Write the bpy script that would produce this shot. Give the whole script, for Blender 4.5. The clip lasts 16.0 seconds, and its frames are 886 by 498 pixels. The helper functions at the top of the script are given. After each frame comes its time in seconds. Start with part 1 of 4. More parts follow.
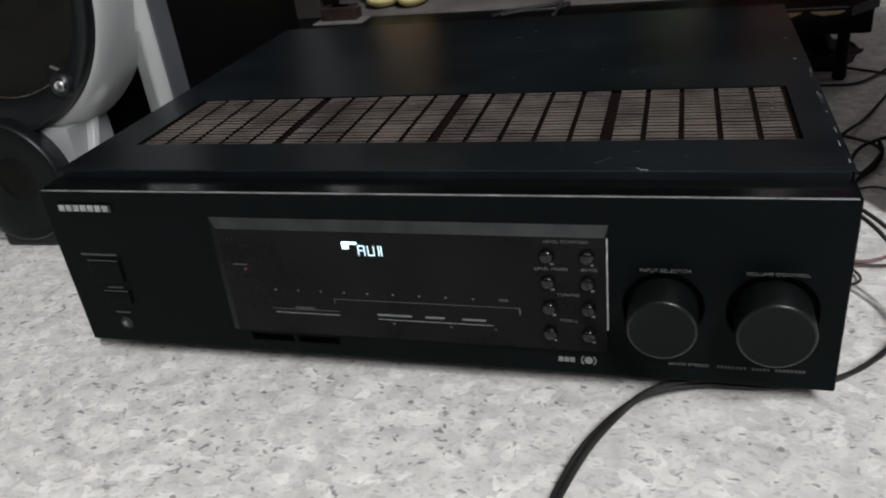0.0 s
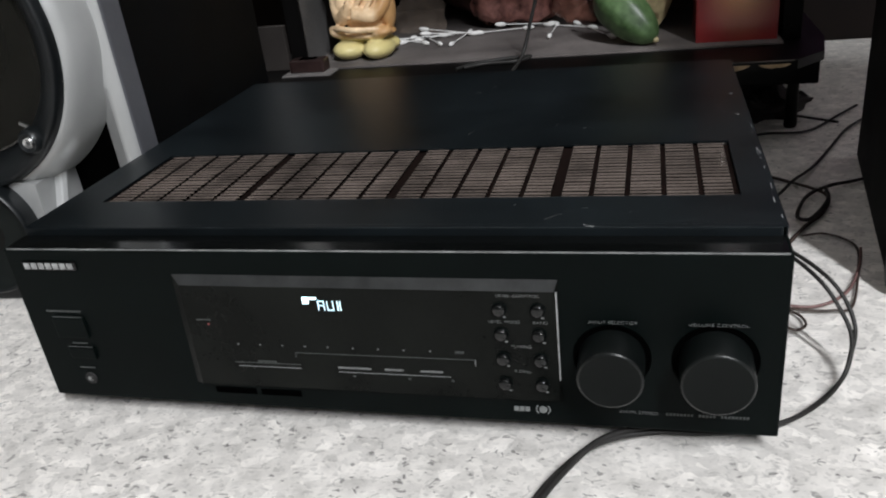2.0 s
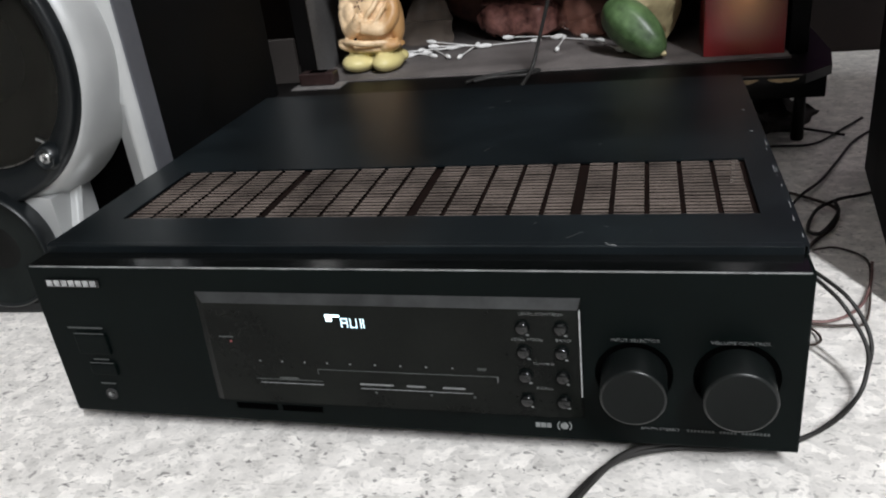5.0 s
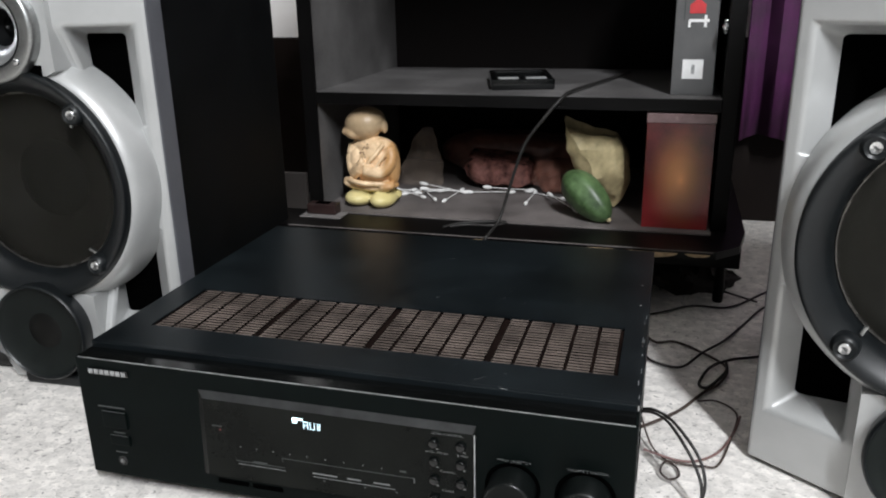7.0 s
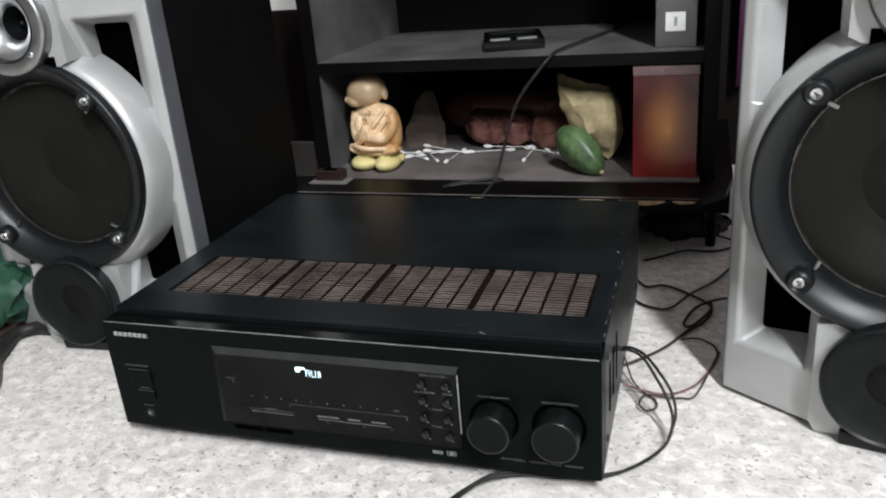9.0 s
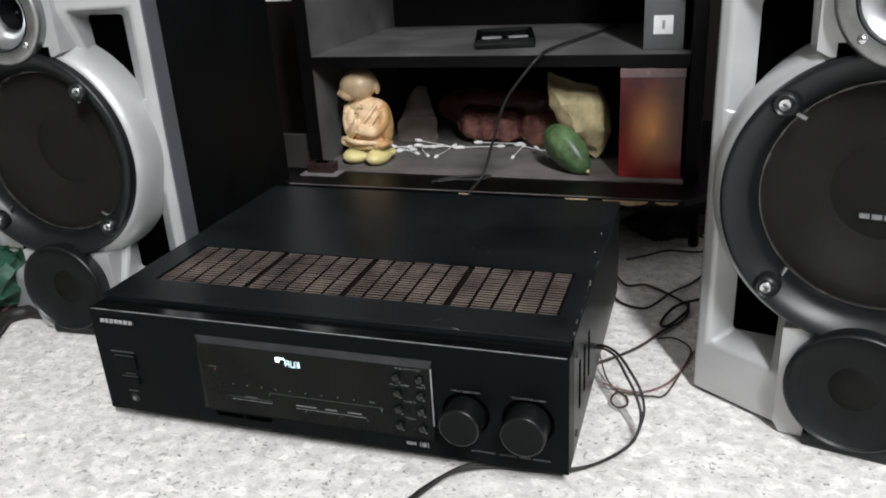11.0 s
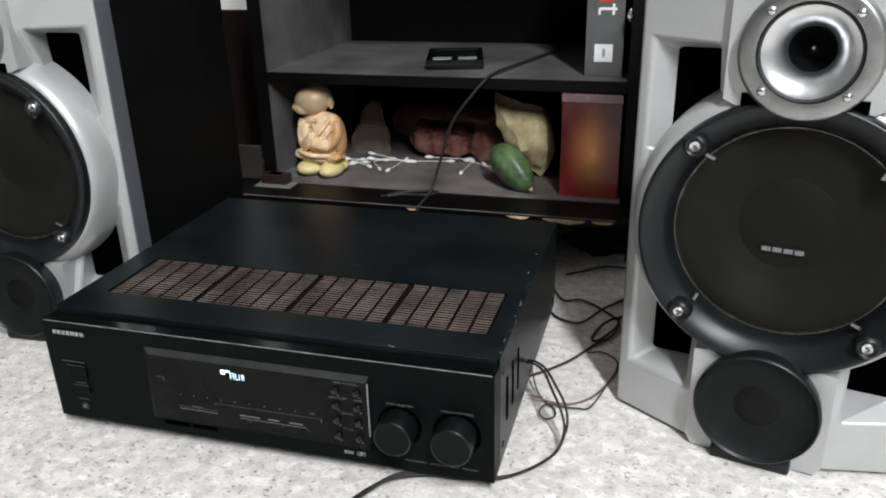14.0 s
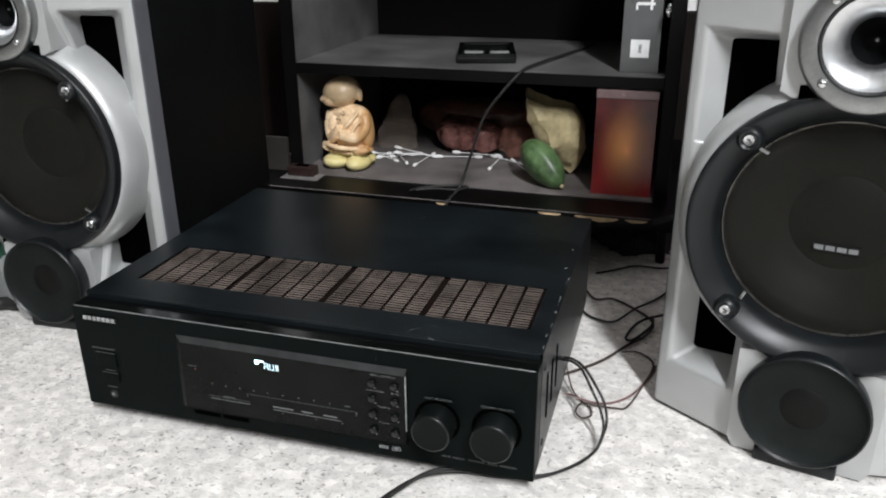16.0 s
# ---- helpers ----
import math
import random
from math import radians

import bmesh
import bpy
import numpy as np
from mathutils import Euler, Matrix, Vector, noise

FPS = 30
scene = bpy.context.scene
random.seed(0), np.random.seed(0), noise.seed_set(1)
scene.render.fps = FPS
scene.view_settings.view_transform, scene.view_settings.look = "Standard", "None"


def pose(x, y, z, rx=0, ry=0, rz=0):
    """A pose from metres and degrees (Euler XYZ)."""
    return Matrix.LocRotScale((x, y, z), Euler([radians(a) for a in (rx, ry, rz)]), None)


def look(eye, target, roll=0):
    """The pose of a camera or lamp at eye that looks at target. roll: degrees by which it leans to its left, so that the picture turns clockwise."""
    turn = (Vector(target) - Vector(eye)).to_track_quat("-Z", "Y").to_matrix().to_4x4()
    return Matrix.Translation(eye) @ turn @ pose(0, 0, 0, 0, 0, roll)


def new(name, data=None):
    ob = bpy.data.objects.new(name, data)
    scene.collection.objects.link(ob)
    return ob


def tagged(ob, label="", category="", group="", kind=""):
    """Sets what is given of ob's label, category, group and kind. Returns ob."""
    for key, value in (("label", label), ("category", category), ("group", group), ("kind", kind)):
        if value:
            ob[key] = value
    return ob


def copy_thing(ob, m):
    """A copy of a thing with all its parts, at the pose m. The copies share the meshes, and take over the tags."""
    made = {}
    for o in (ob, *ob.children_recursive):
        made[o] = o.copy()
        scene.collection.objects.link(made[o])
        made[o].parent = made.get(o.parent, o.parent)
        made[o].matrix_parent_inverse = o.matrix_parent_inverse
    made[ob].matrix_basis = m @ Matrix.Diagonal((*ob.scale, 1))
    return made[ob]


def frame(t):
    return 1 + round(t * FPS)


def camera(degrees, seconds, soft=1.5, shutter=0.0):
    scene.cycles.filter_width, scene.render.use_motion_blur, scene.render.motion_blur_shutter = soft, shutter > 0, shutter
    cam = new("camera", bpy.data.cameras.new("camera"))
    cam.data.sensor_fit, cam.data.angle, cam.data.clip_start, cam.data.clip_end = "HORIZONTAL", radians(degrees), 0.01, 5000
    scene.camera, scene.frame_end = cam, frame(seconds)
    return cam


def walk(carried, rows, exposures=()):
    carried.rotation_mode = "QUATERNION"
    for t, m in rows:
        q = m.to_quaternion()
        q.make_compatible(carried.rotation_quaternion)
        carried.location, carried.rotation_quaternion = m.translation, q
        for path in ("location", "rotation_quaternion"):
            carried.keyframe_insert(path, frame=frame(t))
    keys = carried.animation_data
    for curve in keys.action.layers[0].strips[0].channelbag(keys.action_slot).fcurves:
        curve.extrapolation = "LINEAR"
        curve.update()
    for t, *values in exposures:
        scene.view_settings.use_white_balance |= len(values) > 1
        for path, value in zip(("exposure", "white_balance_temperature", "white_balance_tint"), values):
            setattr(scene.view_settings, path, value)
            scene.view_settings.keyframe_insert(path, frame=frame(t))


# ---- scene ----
cam = camera(58.5, 16.0, soft=2.0, shutter=0.5)
PATH = [
    (0, (0.361, -0.344, 0.285), (-0.197, 1.324, -0.667), -7.3),
    (0.5, (0.368, -0.344, 0.287), (-0.165, 1.336, -0.658), -7.4),
    (1, (0.37, -0.344, 0.289), (-0.146, 1.347, -0.646), -7.2),
    (1.5, (0.369, -0.347, 0.289), (-0.137, 1.363, -0.616), -6.6),
    (2, (0.376, -0.349, 0.298), (-0.131, 1.378, -0.575), -7.0),
    (2.5, (0.378, -0.348, 0.298), (-0.103, 1.394, -0.558), -6.7),
    (3, (0.379, -0.348, 0.297), (-0.104, 1.392, -0.563), -6.8),
    (3.2, (0.378, -0.349, 0.297), (-0.098, 1.391, -0.566), -6.7),
    (5.3, (0.363, -0.353, 0.313), (-0.142, 1.382, -0.546), -6.8),
    (5.5, (0.376, -0.352, 0.334), (-0.127, 1.4, -0.489), -6.1),
    (6, (0.425, -0.4, 0.341), (-0.121, 1.333, -0.494), -5.2),
    (6.5, (0.429, -0.459, 0.392), (-0.119, 1.333, -0.308), -1.8),
    (7, (0.445, -0.47, 0.398), (-0.081, 1.351, -0.24), -1.1),
    (7.5, (0.455, -0.481, 0.405), (-0.1, 1.336, -0.22), -1.9),
    (8, (0.474, -0.501, 0.41), (-0.116, 1.282, -0.277), -3.9),
    (8.5, (0.479, -0.504, 0.409), (-0.152, 1.26, -0.291), -5.0),
    (9, (0.5, -0.507, 0.413), (-0.102, 1.255, -0.318), -4.8),
    (9.2, (0.508, -0.512, 0.417), (-0.099, 1.241, -0.332), -4.9),
    (11.3, (0.523, -0.515, 0.424), (-0.078, 1.236, -0.33), -3.4),
    (11.5, (0.521, -0.516, 0.424), (-0.079, 1.24, -0.321), -3.4),
    (12, (0.524, -0.523, 0.442), (-0.071, 1.27, -0.216), -3.1),
    (12.5, (0.531, -0.532, 0.446), (-0.078, 1.277, -0.15), -3.4),
    (13, (0.538, -0.511, 0.43), (-0.036, 1.284, -0.238), -3.7),
    (13.5, (0.544, -0.518, 0.434), (0.027, 1.253, -0.338), -1.7),
    (14, (0.556, -0.538, 0.46), (0.041, 1.236, -0.305), -1.4),
    (14.5, (0.541, -0.541, 0.46), (0.036, 1.25, -0.273), 0.3),
    (15, (0.541, -0.547, 0.458), (-0.012, 1.241, -0.247), 0.6),
    (15.5, (0.54, -0.542, 0.453), (0.0, 1.239, -0.28), 0.2),
    (16, (0.524, -0.536, 0.446), (-0.008, 1.236, -0.314), -0.4),
]
EXPOSURES = [(0.0, -0.52), (1.5, -0.42), (2.5, -0.02), (5.2, 0.0), (5.5, 0.25), (6.0, 0.15), (7.0, 0.04), (9.0, 0.05), (12.0, 0.03), (13.0, -0.04), (15.0, 0.02), (16.0, 0.04)]
walk(cam, [(t, look(eye, target, roll)) for t, eye, target, roll in PATH], EXPOSURES)

# world, light, exposure
world = bpy.data.worlds.new("world")
scene.world = world
world.use_nodes = True
world.node_tree.nodes["Background"].inputs[0].default_value = (0.8, 0.9, 1.0, 1)
world.node_tree.nodes["Background"].inputs[1].default_value = 0.012


def area_lamp(name, eye, target, sx, sy, watts, colour):
    data = bpy.data.lights.new(name, "AREA")
    data.shape, data.size, data.size_y, data.energy, data.color = "RECTANGLE", sx, sy, watts, colour
    ob = new(name, data)
    ob.matrix_world = look(eye, target)
    return ob


area_lamp("tube_lamp", (1.34, -1.62, 2.1), (0.3, 0.2, 0.0), 0.12, 1.1, 106, (0.940, 0.962, 1.0))


# materials
def mat(name, base, rough=0.5, metal=0.0, vary=0.15, scale=40.0, bump=0.0, fine=400.0, second=None, spec=0.5, emit=0.0, trans=0.0, alpha=1.0, coat=0.0):
    """A surface with variation at two scales, gloss that wanders with it, and fine relief."""
    m = bpy.data.materials.new(name)
    m.use_nodes = True
    nt = m.node_tree
    b = nt.nodes["Principled BSDF"]
    co = nt.nodes.new("ShaderNodeTexCoord")
    n1 = nt.nodes.new("ShaderNodeTexNoise")
    n1.inputs["Scale"].default_value, n1.inputs["Detail"].default_value = scale, 5
    n2 = nt.nodes.new("ShaderNodeTexNoise")
    n2.inputs["Scale"].default_value, n2.inputs["Detail"].default_value = fine, 3
    add = nt.nodes.new("ShaderNodeMath")
    add.operation = "MULTIPLY_ADD"
    add.inputs[1].default_value = 0.35
    nt.links.new(co.outputs["Object"], n1.inputs["Vector"])
    nt.links.new(co.outputs["Object"], n2.inputs["Vector"])
    nt.links.new(n2.outputs["Fac"], add.inputs[0])
    nt.links.new(n1.outputs["Fac"], add.inputs[2])
    ramp = nt.nodes.new("ShaderNodeValToRGB")
    lo = tuple(c * (1 - vary) for c in base)
    hi = tuple(min(1, c * (1 + vary)) for c in (second or base))
    ramp.color_ramp.elements[0].position, ramp.color_ramp.elements[1].position = 0.45, 0.9
    ramp.color_ramp.elements[0].color, ramp.color_ramp.elements[1].color = (*lo, 1), (*hi, 1)
    nt.links.new(add.outputs[0], ramp.inputs[0])
    nt.links.new(ramp.outputs[0], b.inputs["Base Color"])
    rr = nt.nodes.new("ShaderNodeMapRange")
    rr.inputs[3].default_value, rr.inputs[4].default_value = max(0.02, rough * 0.85), min(1, rough * 1.15 + 0.02)
    nt.links.new(n1.outputs["Fac"], rr.inputs[0])
    nt.links.new(rr.outputs[0], b.inputs["Roughness"])
    b.inputs["Metallic"].default_value = metal
    b.inputs["Specular IOR Level"].default_value = spec
    b.inputs["Transmission Weight"].default_value = trans
    b.inputs["Alpha"].default_value = alpha
    b.inputs["Coat Weight"].default_value = coat
    if bump:
        bp = nt.nodes.new("ShaderNodeBump")
        bp.inputs["Strength"].default_value, bp.inputs["Distance"].default_value = bump, 0.001
        nt.links.new(n2.outputs["Fac"], bp.inputs["Height"])
        nt.links.new(bp.outputs[0], b.inputs["Normal"])
    if emit:
        b.inputs["Emission Color"].default_value = (*base, 1)
        b.inputs["Emission Strength"].default_value = emit
    return m


def terrazzo():
    """Polished pale stone with flat chips in white and greys and scattered black flecks."""
    m = bpy.data.materials.new("stone_floor")
    m.use_nodes = True
    nt = m.node_tree
    b = nt.nodes["Principled BSDF"]
    co = nt.nodes.new("ShaderNodeTexCoord")
    warp = nt.nodes.new("ShaderNodeTexNoise")
    warp.inputs["Scale"].default_value, warp.inputs["Detail"].default_value = 60, 3
    mix = nt.nodes.new("ShaderNodeVectorMath")
    mix.operation = "MULTIPLY_ADD"
    mix.inputs[1].default_value = (0.012, 0.012, 0.0)
    nt.links.new(co.outputs["Object"], warp.inputs["Vector"])
    nt.links.new(warp.outputs["Color"], mix.inputs[0])
    nt.links.new(co.outputs["Object"], mix.inputs[2])

    def chips(scale, stretch, turn):
        mp = nt.nodes.new("ShaderNodeMapping")
        mp.inputs["Scale"].default_value, mp.inputs["Rotation"].default_value = (1, stretch, 1), (0, 0, turn)
        v = nt.nodes.new("ShaderNodeTexVoronoi")
        v.inputs["Scale"].default_value = scale
        nt.links.new(mix.outputs[0], mp.inputs[0])
        nt.links.new(mp.outputs[0], v.inputs["Vector"])
        return v

    def ramp(src, stops):
        r = nt.nodes.new("ShaderNodeValToRGB")
        r.color_ramp.interpolation = "LINEAR"
        while len(r.color_ramp.elements) < len(stops):
            r.color_ramp.elements.new(0.5)
        for e, (p, c) in zip(r.color_ramp.elements, stops):
            e.position, e.color = p, (c, c * 0.985, c * 0.965, 1)
        nt.links.new(src, r.inputs[0])
        return r

    def red(node):
        s = nt.nodes.new("ShaderNodeSeparateColor")
        nt.links.new(node.outputs["Color"], s.inputs[0])
        return s.outputs[0]

    def cloud(scale, detail, rough):
        v = nt.nodes.new("ShaderNodeTexNoise")
        v.inputs["Scale"].default_value, v.inputs["Detail"].default_value, v.inputs["Roughness"].default_value = scale, detail, rough
        nt.links.new(co.outputs["Object"], v.inputs["Vector"])
        return v.outputs["Fac"]

    def level(src, lo, hi, to):
        r = nt.nodes.new("ShaderNodeMapRange")
        r.inputs[1].default_value, r.inputs[2].default_value, r.inputs[4].default_value = lo, hi, to
        nt.links.new(src, r.inputs[0])
        return r.outputs[0]

    def times(a, c):
        r = nt.nodes.new("ShaderNodeMath")
        r.operation = "MULTIPLY"
        nt.links.new(a, r.inputs[0])
        nt.links.new(c, r.inputs[1])
        return r.outputs[0]

    soft = ramp(cloud(55, 5, 0.6), [(0.30, 0.60), (0.46, 0.72), (0.56, 0.79), (0.72, 0.88)])
    grain = ramp(red(chips(105, 1.4, 0.4)), [(0.0, 0.80), (0.35, 0.90), (0.7, 0.98), (0.85, 1.10), (1.0, 1.14)])
    small = ramp(red(chips(420, 1.5, -0.5)), [(0.0, 0.70), (0.2, 0.96), (1.0, 1.03)])
    out = soft.outputs[0]
    for other in (grain, small):
        mx = nt.nodes.new("ShaderNodeMix")
        mx.data_type, mx.blend_type = "RGBA", "MULTIPLY"
        mx.inputs[0].default_value = 0.8
        nt.links.new(out, mx.inputs[6])
        nt.links.new(other.outputs[0], mx.inputs[7])
        out = mx.outputs[2]
    # thin dark slivers along some chips, in loose clusters, and a few small dark grains
    rim = chips(95, 1.6, 0.9)
    rim.feature = "DISTANCE_TO_EDGE"
    thin = level(rim.outputs["Distance"], 0.065, 0.030, 1.0)
    some = level(cloud(120, 2, 0.5), 0.585, 0.63, 1.0)
    herd = level(cloud(12, 2, 0.5), 0.40, 0.62, 0.70)
    sliver = times(times(thin, some), herd)
    grit = level(red(chips(330, 1.8, 0.2)), 0.022, 0.012, 0.58)
    for mask in (sliver, grit):
        mx = nt.nodes.new("ShaderNodeMix")
        mx.data_type = "RGBA"
        mx.inputs[7].default_value = (0.045, 0.045, 0.046, 1)
        nt.links.new(mask, mx.inputs[0])
        nt.links.new(out, mx.inputs[6])
        out = mx.outputs[2]
    nt.links.new(out, b.inputs["Base Color"])
    b.inputs["Roughness"].default_value = 0.42
    return m


def lamp_picture():
    """A dark red printed face that turns orange towards the middle."""
    m = mat("red_print", (0.050, 0.008, 0.009), 0.22, vary=0.35, scale=30, second=(0.095, 0.014, 0.014))
    nt = m.node_tree
    b = nt.nodes["Principled BSDF"]
    co = nt.nodes.new("ShaderNodeTexCoord")
    mp = nt.nodes.new("ShaderNodeMapping")
    mp.inputs["Location"].default_value = (-0.044 * 22, 0, -0.062 * 13)
    mp.inputs["Scale"].default_value = (22, 0, 13)
    gr = nt.nodes.new("ShaderNodeTexGradient")
    gr.gradient_type = "QUADRATIC_SPHERE"
    nt.links.new(co.outputs["Object"], mp.inputs[0])
    nt.links.new(mp.outputs[0], gr.inputs[0])
    mx = nt.nodes.new("ShaderNodeMix")
    mx.data_type = "RGBA"
    mx.inputs[7].default_value = (1.0, 0.42, 0.13, 1)
    nt.links.new(gr.outputs[0], mx.inputs[0])
    old = b.inputs["Base Color"].links[0].from_socket
    sp = nt.nodes.new("ShaderNodeSeparateXYZ")
    nt.links.new(co.outputs["Object"], sp.inputs[0])
    low = nt.nodes.new("ShaderNodeMapRange")
    low.inputs[1].default_value, low.inputs[2].default_value = 0.075, 0.0
    nt.links.new(sp.outputs[2], low.inputs[0])
    foot = nt.nodes.new("ShaderNodeMix")
    foot.data_type = "RGBA"
    foot.inputs[7].default_value = (0.32, 0.032, 0.035, 1)
    nt.links.new(low.outputs[0], foot.inputs[0])
    nt.links.new(old, foot.inputs[6])
    nt.links.new(foot.outputs[2], mx.inputs[6])
    nt.links.new(mx.outputs[2], b.inputs["Base Color"])
    return m


def resin():
    """Cream resin, yellowish below, flesh-toned body, an ochre robe over one shoulder, worn patches."""
    m = mat("cream_resin", (0.68, 0.45, 0.24), 0.42, vary=0.16, scale=45, bump=0.3, fine=240, second=(0.82, 0.62, 0.40))
    nt = m.node_tree
    b = nt.nodes["Principled BSDF"]
    co = nt.nodes.new("ShaderNodeTexCoord")
    sp = nt.nodes.new("ShaderNodeSeparateXYZ")
    nt.links.new(co.outputs["Object"], sp.inputs[0])
    out = b.inputs["Base Color"].links[0].from_socket
    for axis, lo, hi, colour in ((0, 0.023, 0.030, (0.46, 0.23, 0.07)), (2, 0.0245, 0.0215, (0.68, 0.62, 0.27)), (2, 0.094, 0.110, (0.34, 0.25, 0.15))):
        rg = nt.nodes.new("ShaderNodeMapRange")
        rg.inputs[1].default_value, rg.inputs[2].default_value = lo, hi
        rg.inputs[4].default_value = 0.8
        nt.links.new(sp.outputs[axis], rg.inputs[0])
        mx = nt.nodes.new("ShaderNodeMix")
        mx.data_type = "RGBA"
        mx.inputs[7].default_value = (*colour, 1)
        nt.links.new(rg.outputs[0], mx.inputs[0])
        nt.links.new(out, mx.inputs[6])
        out = mx.outputs[2]
    mp = nt.nodes.new("ShaderNodeMapping")
    mp.vector_type = "TEXTURE"
    mp.inputs["Location"].default_value, mp.inputs["Rotation"].default_value, mp.inputs["Scale"].default_value = (-0.009, -0.02, 0.071), (0, 0.45, 0), (0.0085, 0.03, 0.021)
    gr = nt.nodes.new("ShaderNodeTexGradient")
    gr.gradient_type = "SPHERICAL"
    spots = nt.nodes.new("ShaderNodeTexVoronoi")
    spots.inputs["Scale"].default_value = 230
    dot = nt.nodes.new("ShaderNodeMapRange")
    dot.inputs[1].default_value, dot.inputs[2].default_value, dot.inputs[4].default_value = 0.42, 0.30, 0.75
    edge = nt.nodes.new("ShaderNodeMapRange")
    edge.inputs[1].default_value, edge.inputs[2].default_value = 0.05, 0.30
    both = nt.nodes.new("ShaderNodeMath")
    both.operation = "MULTIPLY"
    mx = nt.nodes.new("ShaderNodeMix")
    mx.data_type = "RGBA"
    mx.inputs[7].default_value = (0.10, 0.030, 0.018, 1)
    nt.links.new(co.outputs["Object"], mp.inputs[0])
    nt.links.new(mp.outputs[0], gr.inputs[0])
    nt.links.new(co.outputs["Object"], spots.inputs["Vector"])
    nt.links.new(spots.outputs["Distance"], dot.inputs[0])
    nt.links.new(gr.outputs["Fac"], edge.inputs[0])
    nt.links.new(dot.outputs[0], both.inputs[0])
    nt.links.new(edge.outputs[0], both.inputs[1])
    nt.links.new(both.outputs[0], mx.inputs[0])
    nt.links.new(out, mx.inputs[6])
    nt.links.new(mx.outputs[2], b.inputs["Base Color"])
    return m


FLOOR = terrazzo()
# dark grey of the unseen walls, chosen to hold down bounced light
ROOM = mat("unseen_wall_grey", (0.22, 0.22, 0.215), 0.8, vary=0.06, scale=6, bump=0.2)
WALL = mat("wall_paint", (0.82, 0.80, 0.78), 0.7, vary=0.04, scale=6, bump=0.2)
DADO = mat("dark_wood", (0.0075, 0.005, 0.0042), 0.6, spec=0.12, vary=0.35, scale=12, bump=0.2)
BLACK_PANEL = mat("black_panel", (0.0018, 0.0034, 0.0032), 0.40, spec=0.06, vary=0.2, scale=30, bump=0.1, fine=900)
BLACK_COVER = mat("black_cover", (0.0040, 0.0056, 0.0066), 0.33, spec=0.17, vary=0.3, scale=14, bump=0.15, fine=1200, second=(0.0068, 0.0094, 0.0108))
GLOSS_BLACK = mat("gloss_black", (0.003, 0.0034, 0.0034), 0.14, spec=0.45, vary=0.2, scale=30)
WINDOW = mat("smoked_window", (0.0030, 0.0037, 0.0032), 0.22, vary=0.3, scale=18, second=(0.0056, 0.0064, 0.0055), spec=0.10)
BEVEL_GREY = mat("grey_bevel", (0.026, 0.027, 0.027), 0.3, vary=0.4, scale=60)
KNOB = mat("knob_side", (0.0036, 0.0048, 0.0046), 0.3, vary=0.2, scale=30, spec=0.38, bump=0.05, fine=900)
KNOB_FACE = mat("knob_face", (0.0032, 0.0043, 0.0040), 0.42, vary=0.2, scale=60, spec=0.12, bump=0.1, fine=1500)
SATIN_PRINT = mat("satin_print", (0.33, 0.335, 0.335), 0.45, 0.3, vary=0.4, scale=200)
PRINT_SOFT = mat("soft_print", (0.15, 0.155, 0.155), 0.6, vary=0.2, scale=300)
EDGE = mat("pale_edge", (0.22, 0.225, 0.225), 0.35, 0.3, vary=0.5, scale=60)
# near-black without gloss: paints the shade inside openings, slots and recesses
VOID = mat("painted_shade", (0.0008, 0.0008, 0.0008), 0.95, vary=0.1, spec=0.0)
SLAT = mat("dusty_slat", (0.050, 0.040, 0.034), 0.75, vary=0.25, scale=28, bump=0.4, fine=700, second=(0.128, 0.103, 0.089), spec=0.2)
DUST_MARK = mat("pale_scratch", (0.036, 0.038, 0.038), 0.6, vary=0.3, scale=80)
RUST = mat("brown_bar", (0.0065, 0.0035, 0.0028), 0.8, vary=0.4, scale=60, spec=0.05)
sn = SLAT.node_tree
geo = sn.nodes.new("ShaderNodeNewGeometry")
for node in sn.nodes:
    if node.type == "TEX_NOISE":
        sn.links.new(geo.outputs["Position"], node.inputs["Vector"])
PRINT = mat("grey_print", (0.17, 0.178, 0.175), 0.6, vary=0.2, scale=300)
PRINT_DIM = mat("dim_print", (0.045, 0.05, 0.048), 0.6, vary=0.3, scale=300)
GLOW = mat("display_segment", (0.72, 0.95, 1.0), 0.5, vary=0.0, emit=2.2)
GLOW_DIM = mat("display_segment_dim", (0.7, 0.92, 1.0), 0.5, vary=0.0, emit=1.2)
LED = mat("red_led", (0.20, 0.04, 0.04), 0.4, vary=0.0, emit=0.02)
RUBBER = mat("black_rubber", (0.012, 0.012, 0.012), 0.6, vary=0.2, scale=60, bump=0.2)
CABLE = mat("cable_sheath", (0.019, 0.018, 0.017), 0.5, vary=0.3, scale=80, spec=0.3)
BROWN_CORD = mat("brown_cord", (0.050, 0.036, 0.030), 0.55, vary=0.3, scale=80, spec=0.3)
RED_WIRE = mat("red_wire", (0.17, 0.095, 0.088), 0.5, vary=0.25, scale=80)
SILVER = mat("silver_paint", (0.44, 0.446, 0.442), 0.36, 0.35, vary=0.06, scale=25, bump=0.06, fine=1800)
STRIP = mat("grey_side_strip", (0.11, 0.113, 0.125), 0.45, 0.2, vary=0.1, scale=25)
VINYL = mat("black_vinyl", (0.0020, 0.0023, 0.0026), 0.62, spec=0.12, vary=0.3, scale=18, bump=0.35, fine=1200)
RING = mat("black_ring", (0.0062, 0.0076, 0.0084), 0.36, spec=0.33, vary=0.25, scale=30, bump=0.05, fine=900)
MESH_COVER = mat("mesh_cover", (0.0185, 0.0178, 0.0145), 0.75, spec=0.10, vary=0.2, scale=30, bump=0.5, fine=1600, alpha=0.5)
